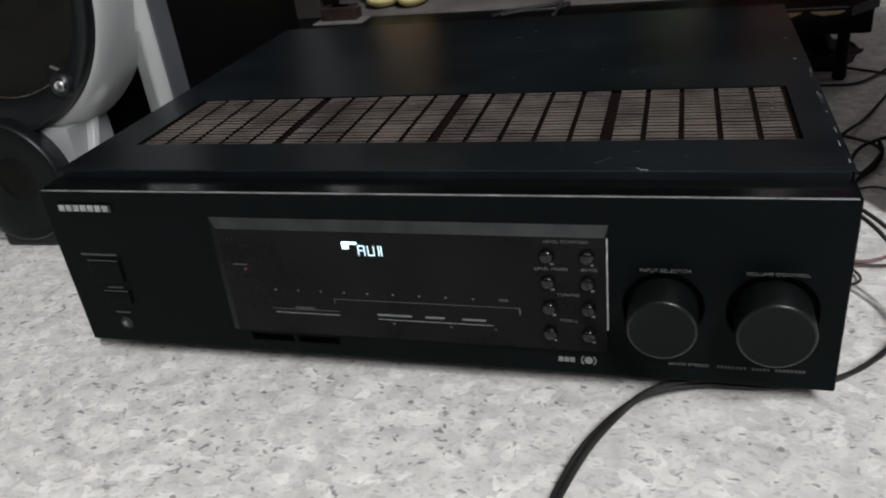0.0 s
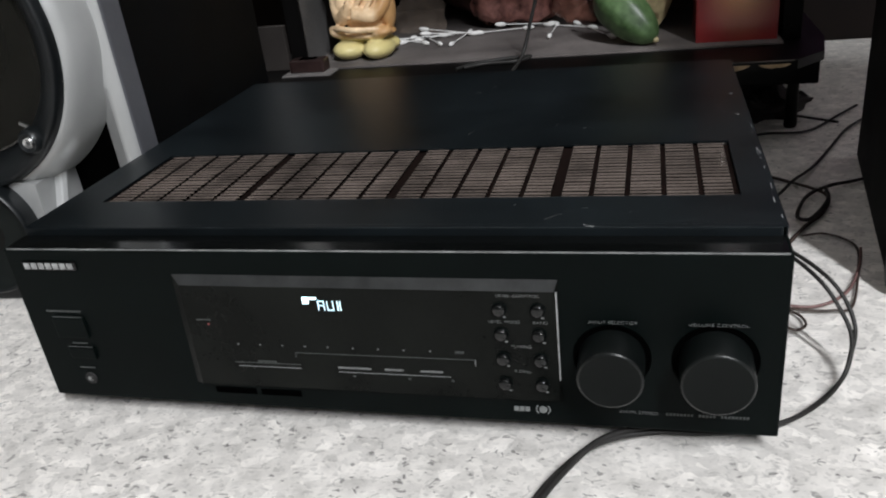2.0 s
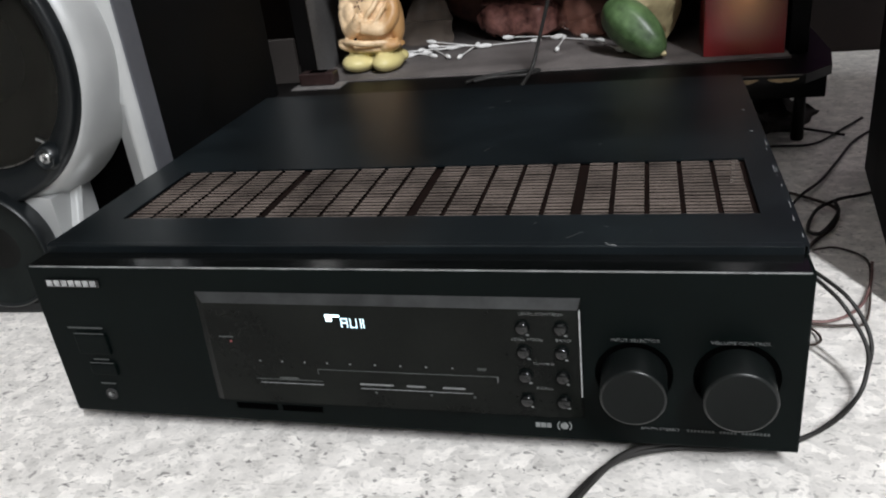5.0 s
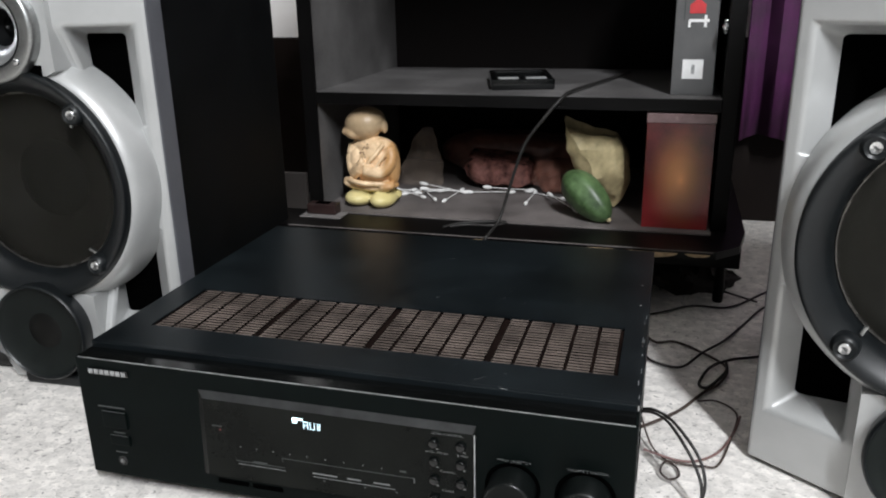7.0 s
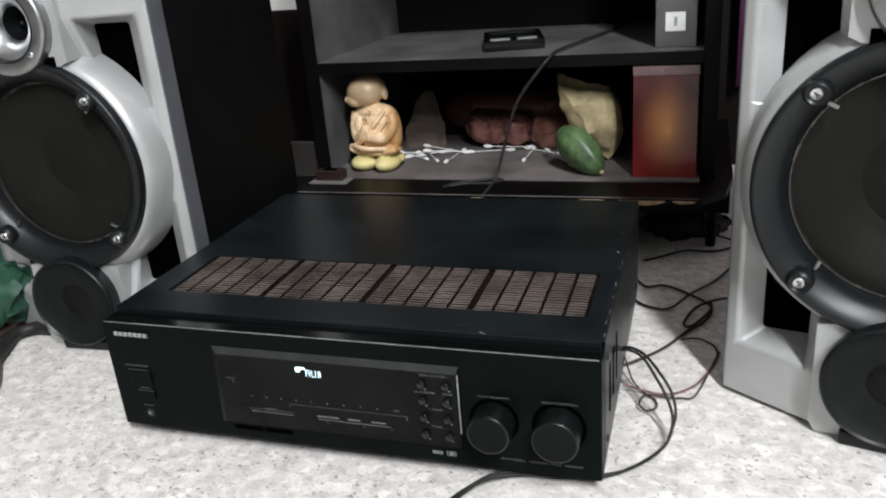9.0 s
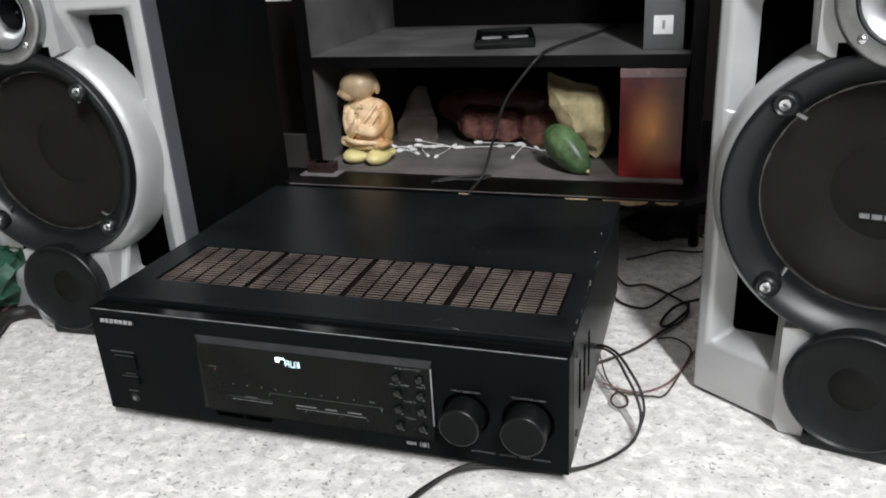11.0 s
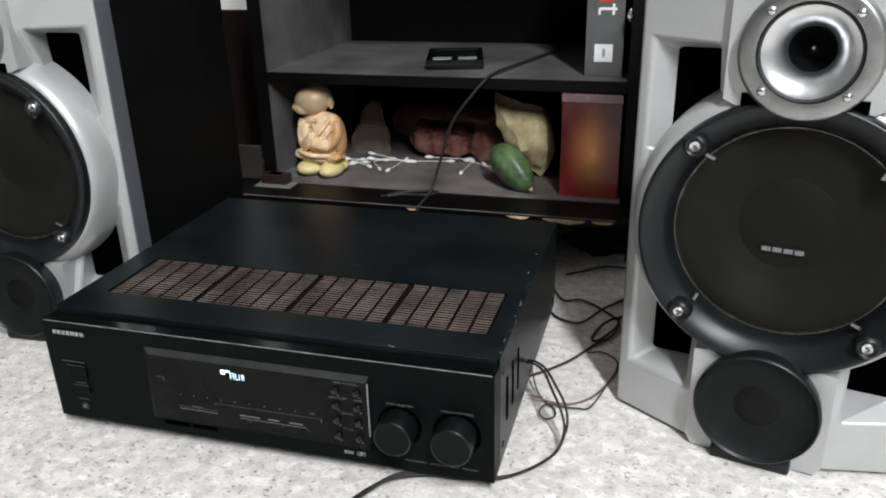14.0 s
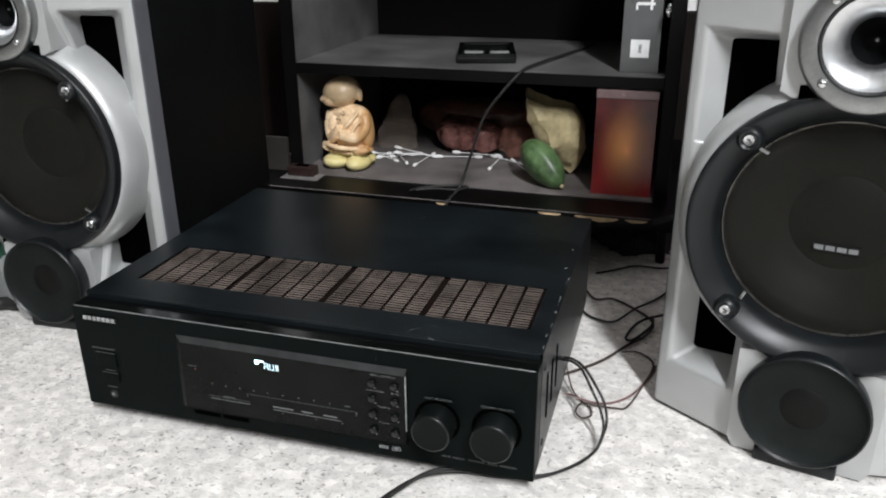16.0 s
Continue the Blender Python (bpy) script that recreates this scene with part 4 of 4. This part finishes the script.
# maroon packets: a low pillow pack with a raised flap, a darker wrapped package behind it
def pillow(half, top, seed, pleats):
    """A soft sealed pack: flat below, pleated towards its two ends."""
    bm = bmesh.new()
    add_ball(bm, (0, 0, 0), (1, 1, 1), pose(0, 0, 0, 0, 90, 0), 56, 40)
    for v in bm.verts:
        x, y, z = v.co
        x, y, z = (math.copysign(abs(c) ** q, c) for c, q in ((x, 0.75), (y, 0.6), (z, 0.6)))
        squeeze = 1 - 0.35 * abs(x) ** 5
        crease = 1 + 0.10 * abs(x) ** 2 * math.sin(pleats * y + seed)
        v.co = (half[0] * x, half[1] * y * squeeze, max(0.0, top * (0.5 + 0.5 * z * squeeze * crease)))
    ripple(bm, 0.0050, 42, seed)
    ripple(bm, 0.0022, 120, seed + 3)
    low = min(v.co.z for v in bm.verts)
    for v in bm.verts:
        v.co.z = max(0, v.co.z - low - 0.001)
    return bm


packet = thing("maroon_packet", pose(0.205, 0.690, 0.1006, 0, 0, -4), "crumpled maroon plastic packet on the cabinet floor", "packet")
part("pack", pillow((0.058, 0.034), 0.044, 3.0, 9), MAROON, packet, smooth=35)
bm = box(-0.046, 0.046, -0.020, 0.022, 0, 0.0015)
bmesh.ops.subdivide_edges(bm, edges=bm.edges, cuts=4, use_grid_fill=True)
ripple(bm, 0.004, 40, 6)
bmesh.ops.transform(bm, matrix=pose(-0.004, 0.006, 0.0455, 10, 3, 0), verts=bm.verts)
part("flap", bm, MAROON, packet, "loose flap", smooth=35)
package = part("brown_package", pillow((0.118, 0.040), 0.070, 8.0, 7), DARK_BROWN, None, smooth=35)
package.matrix_world = pose(0.210, 0.766, 0.1006)
tagged(package, "dark brown wrapped package at the back of the cabinet", "package")
bag = part("clear_bag", pillow((0.040, 0.026), 0.050, 5.0, 11), RED_WRAP, None, smooth=30)
bag.matrix_world = pose(0.297, 0.668, 0.1006, 0, 0, 12)
tagged(bag, "small crumpled reddish clear plastic bag beside a paper pouch", "bag")

# folded beige pouch: a creased front, open at the top, its back taller
bm = bmesh.new()
rim = [(-0.044, 0.110), (-0.014, 0.099), (0.024, 0.096), (0.040, 0.076), (0.045, 0.032), (0.026, 0.000), (-0.012, 0.026), (-0.030, 0.052), (-0.040, 0.080)]
fold = [(-0.022, -0.019, 0.080), (0.020, -0.023, 0.088), (0.028, -0.025, 0.052), (-0.002, -0.022, 0.044), (0.024, -0.014, 0.018)]
fr = [bm.verts.new((x, -0.004, z)) for x, z in rim]
fd = [bm.verts.new(p) for p in fold]
bk = [bm.verts.new((x * 1.02, 0.022, z + (0.009 if k < 2 else 0.002 if k == 2 else 0.0))) for k, (x, z) in enumerate(rim)]
for q in ((fr[0], fr[1], fd[0]), (fr[1], fd[1], fd[0]), (fr[1], fr[2], fd[1]), (fr[2], fr[3], fd[1]), (fr[3], fd[2], fd[1]), (fr[3], fr[4], fd[2]), (fr[4], fd[4], fd[2]),
          (fr[4], fr[5], fd[4]), (fr[5], fr[6], fd[4]), (fr[6], fd[3], fd[4]), (fd[3], fd[2], fd[4]), (fr[6], fr[7], fd[3]), (fr[7], fd[0], fd[3]), (fr[7], fr[8], fd[0]), (fr[8], fr[0], fd[0]), (fd[0], fd[1], fd[2], fd[3])):
    bm.faces.new(q)
for k in range(2, 9):
    bm.faces.new((fr[k], fr[(k + 1) % 9], bk[(k + 1) % 9], bk[k]))
bm.faces.new(bk)
bmesh.ops.subdivide_edges(bm, edges=bm.edges, cuts=4, use_grid_fill=True, smooth=0.35)
bmesh.ops.triangulate(bm, faces=[f for f in bm.faces if len(f.verts) > 4])
ripple(bm, 0.0035, 60, 1)
pouch = part("paper_pouch", bm, POUCH, None, smooth=32)
pouch.matrix_world = pose(0.356, 0.600, 0.1030, 0, 0, 6)
so = pouch.modifiers.new("wall", "SOLIDIFY")
so.thickness = 0.001
tagged(pouch, "creased beige paper pouch leaning in the cabinet", "pouch")

# green gourd that leans on the pouch
bm = bmesh.new()
add_ball(bm, (0, 0, 0), (0.0235, 0.022, 0.043), None, 36, 24)
for v in bm.verts:
    a = math.atan2(v.co.y, v.co.x)
    k = 1 + 0.035 * math.sin(6 * a)
    v.co.x, v.co.y = v.co.x * k * (1 + 3 * v.co.z), v.co.y * k * (1 + 3 * v.co.z)
gourd = thing("green_gourd", pose(0.3500, 0.538, 0.1315, -25, -51, 0), "green plastic gourd leaning against a paper pouch", "gourd")
part("flesh", bm, GREEN, gourd, smooth=60)
part("tip", lathe([(0, -0.004), (0.0025, -0.003), (0.004, 0.002)], (0, 0, -0.0425), 14, pose(0, 0, 0, 90)), POUCH, gourd, "pale tip")

# cotton swabs strewn over the cabinet floor
random.seed(11)
SWABS = ((0.066, 0.602, 24), (0.074, 0.596, 70), (0.090, 0.630, 6), (0.112, 0.612, -58), (0.128, 0.636, -10), (0.150, 0.612, 82),
         (0.196, 0.640, 12), (0.226, 0.650, 20), (0.262, 0.622, 88), (0.280, 0.640, -30), (0.312, 0.590, -50), (0.082, 0.612, -35), (0.104, 0.622, 34), (0.137, 0.622, 18))
swab = None
for n, (x, y, a) in enumerate(SWABS):
    m = pose(x, y, 0.1035 + (0.004 if n % 3 == 1 else 0), 0, (6 if n % 3 == 1 else 0), a)
    if swab is None:
        swab = thing("cotton_swab", m, "white cotton swab lying on the cabinet floor", "cotton swab", "strewn cotton swabs")
        part("stick", tube([(-0.032, 0, 0), (0, 0, 0), (0.032, 0, 0)], 0.00065, 8, 2), COTTON, swab)
        for sgn in (-1, 1):
            bm = bmesh.new()
            add_ball(bm, (sgn * 0.033, 0, 0), (0.0075, 0.0028, 0.0028), None, 12, 8)
            part("bud", bm, COTTON, swab, smooth=60)
    else:
        copy_thing(swab, m)

# red printed box
b = thing("red_box", pose(0.4205, 0.520, 0.1005), "glossy dark red box with an orange glow printed on it", "box")
part("carton", box(0, 0.0795, 0, 0.078, 0, 0.132, bevel=0.0008), RED_PRINT, b)
part("lid", box(-0.0006, 0.0801, -0.0006, 0.0786, 0.132, 0.1435, bevel=0.0008), mat("red_lid", (0.17, 0.11, 0.11), 0.25, vary=0.3, scale=40), b, "greyish red lid")

# small dark stand at the cabinet's front
h = thing("incense_holder", pose(-0.004, 0.497, 0.0987), "small dark wooden incense holder on a pale slip", "holder")
part("block", box(-0.021, 0.021, -0.010, 0.010, 0.0012, 0.0155, bevel=0.002), mat("dark_red_wood", (0.022, 0.011, 0.010), 0.4, vary=0.4, scale=60), h)
part("slip", box(-0.027, 0.032, -0.022, 0.014, 0.0, 0.0011), mat("grey_slip", (0.16, 0.15, 0.145), 0.6, vary=0.2, scale=60), h, "grey paper slip")
part("hollow", box(-0.010, 0.010, -0.006, 0.006, 0.0153, 0.0159), VOID, h)

# black tray on the shelf
t = thing("plastic_tray", pose(0.243, 0.632, 0.2621, 0, 0, 14) @ Matrix.Diagonal((0.84, 0.76, 1, 1)), "black plastic tray with two compartments", "tray")
bm = bmesh.new()
add_box(bm, -0.046, 0.046, -0.075, 0.075, 0.0, 0.003)
part("bottom", bm, GLOSS_BLACK, t)
for x0, x1, y0, y1 in ((-0.050, 0.050, -0.080, -0.070), (-0.050, 0.050, 0.070, 0.080), (-0.050, -0.041, -0.0705, 0.0705), (0.041, 0.050, -0.0705, 0.0705), (-0.0412, 0.0412, -0.036, -0.028), (-0.004, 0.004, -0.071, -0.036)):
    part("rim", box(x0, x1, y0, y1, 0.0, 0.014, bevel=0.003), GLOSS_BLACK, t, smooth=40)
for x in (-0.022, 0.022):
    part("well", box(x - 0.016, x + 0.016, -0.068, -0.042, 0.0031, 0.0142, bevel=0.0006), SATIN_PRINT, t, "shiny compartment floor")

# boxed gadget standing on the shelf
g = thing("product_box", pose(0.4445, 0.552, 0.2622), "grey cardboard product box standing on the shelf", "box")
part("carton", box(0, 0.0495, 0, 0.16, 0, 0.205, bevel=0.0008), CARD_GREY, g)
part("code_label", box(0.012, 0.036, -0.0006, 0.0001, 0.0195, 0.0425), WHITE_CARD, g, "white square label")
part("label_mark", box(0.0225, 0.0262, -0.0010, -0.0005, 0.0255, 0.0365), SATIN_PRINT, g)
LZ = 0.148
for z in (LZ, LZ - 0.022):
    part("brand_ring", lathe([(0.0056, -0.0006), (0.0094, -0.0006), (0.0094, 0.0002)], (0.025, 0, z), 28), WHITE_CARD, g, "plain white ring of the maker's mark")
part("brand_stem", box(0.0150, 0.0360, -0.0007, 0.0001, LZ + 0.0080, LZ + 0.0112), WHITE_CARD, g)
bm = bmesh.new()
a = [bm.verts.new((x, -0.0006, z)) for x, z in [(0.0160, LZ - 0.0520), (0.0340, LZ - 0.0520), (0.0340, LZ - 0.0420), (0.0250, LZ - 0.0345), (0.0160, LZ - 0.0420)]]
bb = [bm.verts.new(v.co + Vector((0, 0.0007, 0))) for v in a]
bm.faces.new(a)
bm.faces.new(bb[::-1])
for k in range(5):
    bm.faces.new((a[k], bb[k], bb[(k + 1) % 5], a[(k + 1) % 5]))
part("brand_wedge", bm, RED_CARD, g, "red wedge of the maker's mark")
part("brand_bar", box(0.0160, 0.0390, -0.0007, 0.0001, LZ - 0.0620, LZ - 0.0585), WHITE_CARD, g)
part("brand_bar", box(0.0330, 0.0362, -0.0008, 0.0001, LZ - 0.0680, LZ - 0.0540), WHITE_CARD, g)
part("brand_bar", box(0.0150, 0.0178, -0.0008, 0.0001, LZ - 0.0680, LZ - 0.0600), WHITE_CARD, g)
part("small_print", box(0.0095, 0.0110, -0.0005, 0.0001, LZ - 0.0600, LZ - 0.0150), PRINT_DIM, g)


# ---- cables ----
def cable(name, lines, r, material, label, taper=None):
    ob = thing(name, pose(0, 0, 0), label, "cable")
    for pts in lines:
        part("strand", tube(pts, r, 8, 8, taper), material, ob, smooth=60)
    return ob


def beside(pts, off):
    return [(x + off * (0.6 + 0.4 * math.sin(5 * n)), y + off * 0.5, z + abs(off) * 0.3) for n, (x, y, z) in enumerate(pts)]


main = [(0.4390, 0.150, 0.047), (0.4500, 0.141, 0.052), (0.462, 0.127, 0.053), (0.474, 0.100, 0.051), (0.483, 0.090, 0.040), (0.489, 0.080, 0.028), (0.4885, 0.073, 0.016), (0.482, 0.062, 0.006), (0.464, 0.040, 0.0035), (0.440, 0.020, 0.0035),
        (0.408, 0.0115, 0.0038), (0.378, 0.009, 0.0045), (0.350, -0.005, 0.0065), (0.329, -0.031, 0.0050), (0.3155, -0.062, 0.0035), (0.309, -0.105, 0.0035), (0.318, -0.16, 0.0035), (0.36, -0.25, 0.0035), (0.5, -0.36, 0.0035)]
cable("speaker_cable", [main, beside(main, 0.0048)], 0.0013, CABLE, "black twin cable looping round the receiver's corner", lambda f: 1.0 + 0.4 * min(1.0, max(0.0, (f - 0.52) * 8)))
cable("shelf_cable", [[(0.385, 0.80, 0.265), (0.374, 0.735, 0.266), (0.345, 0.62, 0.2665), (0.325, 0.535, 0.2665), (0.318, 0.508, 0.262), (0.300, 0.496, 0.241), (0.275, 0.490, 0.205), (0.258, 0.486, 0.152), (0.247, 0.474, 0.112), (0.240, 0.445, 0.1012), (0.2375, 0.4365, 0.0955), (0.236, 0.432, 0.06), (0.236, 0.425, 0.004), (0.25, 0.40, 0.004)]],
      0.0020, CABLE, "black cable hanging down over the shelf edge")
cable("loose_cord", [[(0.176, 0.462, 0.1012), (0.190, 0.480, 0.1012), (0.215, 0.494, 0.1012), (0.250, 0.497, 0.1025), (0.238, 0.482, 0.1015), (0.205, 0.478, 0.1015), (0.184, 0.466, 0.1012)]], 0.0020, CABLE, "thin black cord loop on the cabinet base")
cable("tangled_cable", [[(0.430, 0.42, 0.0035), (0.448, 0.388, 0.0035), (0.470, 0.394, 0.0035), (0.500, 0.371, 0.0035), (0.522, 0.334, 0.0070), (0.515, 0.305, 0.0035), (0.497, 0.278, 0.0035), (0.475, 0.238, 0.0035), (0.448, 0.206, 0.0035), (0.43, 0.19, 0.0035)]], 0.0015, BROWN_CORD, "black tangled cable on the floor")
cable("tangled_cable", [[(0.435, 0.355, 0.0035), (0.449, 0.337, 0.0035), (0.476, 0.330, 0.0040), (0.500, 0.364, 0.0085), (0.524, 0.41, 0.0035), (0.548, 0.461, 0.0035), (0.576, 0.521, 0.0035), (0.62, 0.58, 0.0035)]], 0.0014, CABLE, "black tangled cable on the floor")
cable("tangled_cable", [[(0.600, 0.402, 0.0035), (0.554, 0.374, 0.0035), (0.528, 0.352, 0.0080), (0.506, 0.330, 0.0075), (0.494, 0.298, 0.0035), (0.502, 0.284, 0.0075), (0.520, 0.316, 0.0105), (0.522, 0.340, 0.0110)]], 0.0016, CABLE, "black tangled cable on the floor")
cable("thin_cord", [[(0.440, 0.188, 0.020), (0.450, 0.166, 0.006), (0.462, 0.150, 0.003), (0.472, 0.140, 0.003), (0.474, 0.126, 0.004), (0.466, 0.118, 0.005), (0.459, 0.126, 0.006), (0.463, 0.140, 0.007), (0.478, 0.146, 0.003), (0.494, 0.147, 0.003), (0.507, 0.153, 0.003), (0.521, 0.205, 0.003), (0.527, 0.245, 0.003), (0.510, 0.266, 0.0025), (0.492, 0.262, 0.0025)]], 0.0009, BROWN_CORD, "thin dark cord with a small coil")
cable("tangled_cable", [[(0.440, 0.470, 0.003), (0.460, 0.485, 0.003), (0.491, 0.510, 0.003), (0.535, 0.515, 0.003), (0.578, 0.570, 0.003), (0.6, 0.60, 0.003)], [(0.45, 0.56, 0.003), (0.49, 0.60, 0.003), (0.53, 0.57, 0.003), (0.57, 0.54, 0.0035)]], 0.0014, CABLE, "black tangled cable under the cabinet")
cable("red_wire", [[(0.444, 0.150, 0.010), (0.473, 0.151, 0.003), (0.492, 0.156, 0.003), (0.509, 0.175, 0.003), (0.522, 0.208, 0.003), (0.530, 0.240, 0.003)]], 0.0011, RED_WIRE, "thin red speaker wire")
cable("dusty_cable", [[(-0.20, -0.02, 0.0055), (-0.231, 0.036, 0.013), (-0.247, 0.063, 0.019), (-0.280, 0.116, 0.0175), (-0.300, 0.155, 0.009), (-0.315, 0.20, 0.006)], [(-0.270, 0.100, 0.018), (-0.243, 0.083, 0.012), (-0.222, 0.062, 0.0055), (-0.205, 0.042, 0.0048), (-0.192, 0.008, 0.0048)]], 0.0045, RED_WIRE, "dusty red flat cord on the floor")
cable("dark_cord", [[(-0.19, -0.04, 0.0085), (-0.218, 0.027, 0.0085), (-0.243, 0.074, 0.0085), (-0.262, 0.112, 0.0085), (-0.276, 0.143, 0.0085), (-0.263, 0.163, 0.0085), (-0.240, 0.166, 0.0085)]], 0.0085, CABLE, "thick dark cord on the floor beside a speaker")

# heap of dark things under the cabinet's corner
bm = bmesh.new()
add_ball(bm, (0, 0, 0.010), (0.062, 0.048, 0.016), None, 56, 32)
ripple(bm, 0.016, 38, 5)
ripple(bm, 0.006, 110, 2)
for v in bm.verts:
    v.co.z = max(0.0, v.co.z)
rag = part("rag", bm, mat("dark_rag", (0.018, 0.014, 0.013), 0.85, vary=0.4, scale=40, bump=0.5), None, smooth=30)
rag.matrix_world = pose(0.485, 0.60, 0.0)
tagged(rag, "crumpled dark cloth under the cabinet", "rag")

# ---- further off ----
# purple curtain
bm = bmesh.new()
n, rows = 90, 12
cols = []
for k in range(n + 1):
    x = 0.556 + 0.69 * k / n
    cols.append([bm.verts.new((x, 0.885 + 0.016 * math.sin(k * 0.62) + 0.006 * math.sin(k * 1.7 + 1), 0.145 + 0.012 * math.sin(k * 0.31) + 1.7 * j / rows)) for j in range(rows + 1)])
for a, c in zip(cols, cols[1:]):
    for j in range(rows):
        bm.faces.new((a[j], c[j], c[j + 1], a[j + 1]))
curtain = part("curtain", bm, PURPLE, None, smooth=60)
so = curtain.modifiers.new("cloth", "SOLIDIFY")
so.thickness = 0.003
rod = thing("curtain_rod", pose(0, 0, 0), "thin metal curtain rod on the wall", "curtain rod")
part("rod", tube([(0.54, 0.885, 1.85), (0.9, 0.885, 1.85), (1.3, 0.885, 1.85)], 0.009, 12, 2), SATIN, rod)
for x in (0.56, 1.28):
    part("bracket", box(x - 0.008, x + 0.008, 0.885, 0.952, 1.842, 1.858, bevel=0.002), SATIN, rod)
tagged(curtain, "purple cloth curtain hanging by the wall", "curtain")

# green bag
bm = bmesh.new()
add_ball(bm, (0, 0, 0.055), (0.058, 0.048, 0.062), None, 64, 40)
ripple(bm, 0.034, 22, 4)
ripple(bm, 0.014, 60, 8)
ripple(bm, 0.004, 160, 3)
zmin = min(v.co.z for v in bm.verts)
for v in bm.verts:
    v.co.z = max(0, v.co.z - zmin - 0.004)
bag = part("plastic_bag", bm, GREEN_BAG, None, smooth=55)
bag.matrix_world = pose(-0.338, 0.165, 0.0)
tagged(bag, "crumpled green plastic bag on the floor", "bag")

# low chest behind the loudspeaker with a heap of cloth and card
ch = thing("low_chest", pose(0, 0, 0), "brown wooden chest behind the loudspeaker", "chest")
part("body", box(-0.95, -0.33, 0.50, 0.92, 0.0, 0.405, bevel=0.004), WOODEN, ch)
part("lid", box(-0.96, -0.32, 0.49, 0.925, 0.4052, 0.425, bevel=0.004), WOODEN, ch)
random.seed(9)
for x, y, sx, sy, tilt, mt, nm, lb in ((-0.62, 0.60, 0.16, 0.10, 6, CLOTH, "cardboard_sheet", "torn brown cardboard sheet"), (-0.50, 0.62, 0.14, 0.09, -9, CLOTH, "cardboard_sheet", "torn brown cardboard sheet"), (-0.56, 0.70, 0.08, 0.10, 12, WOODEN, "cardboard_sheet", "dark brown cardboard sheet")):
    bm = bmesh.new()
    add_box(bm, -sx, sx, -sy, sy, 0, 0.004)
    bmesh.ops.subdivide_edges(bm, edges=bm.edges, cuts=5, use_grid_fill=True)
    ripple(bm, 0.018, 9, x * 7)
    zmin = min(v.co.z for v in bm.verts)
    for v in bm.verts:
        v.co.z -= zmin
    ob = part(nm, bm, mt, None, smooth=40)
    ob.matrix_world = pose(x, y, 0.4252, 0, 0, tilt * 4)
    tagged(ob, lb + " on the chest", "cardboard", "heap of cardboard")
for x, y, r, mt, lb in ((-0.66, 0.66, (0.13, 0.10, 0.05), CLOTH, "crumpled brown cloth"), (-0.52, 0.72, (0.10, 0.08, 0.07), WOODEN, "crumpled dark brown cloth"), (-0.375, 0.60, (0.035, 0.03, 0.018), WHITE_CARD, "crumpled white cloth")):
    bm = bmesh.new()
    add_ball(bm, (0, 0, r[2]), r, None, 36, 20)
    ripple(bm, r[2] * 0.5, 16, x * 5)
    ripple(bm, r[2] * 0.12, 60, x)
    zmin = min(v.co.z for v in bm.verts)
    for v in bm.verts:
        v.co.z -= zmin
    ob = part("cloth_heap", bm, mt, None, smooth=30)
    ob.matrix_world = pose(x, y, 0.4255)
    tagged(ob, lb + " on the chest", "cloth", "heap of cloth")
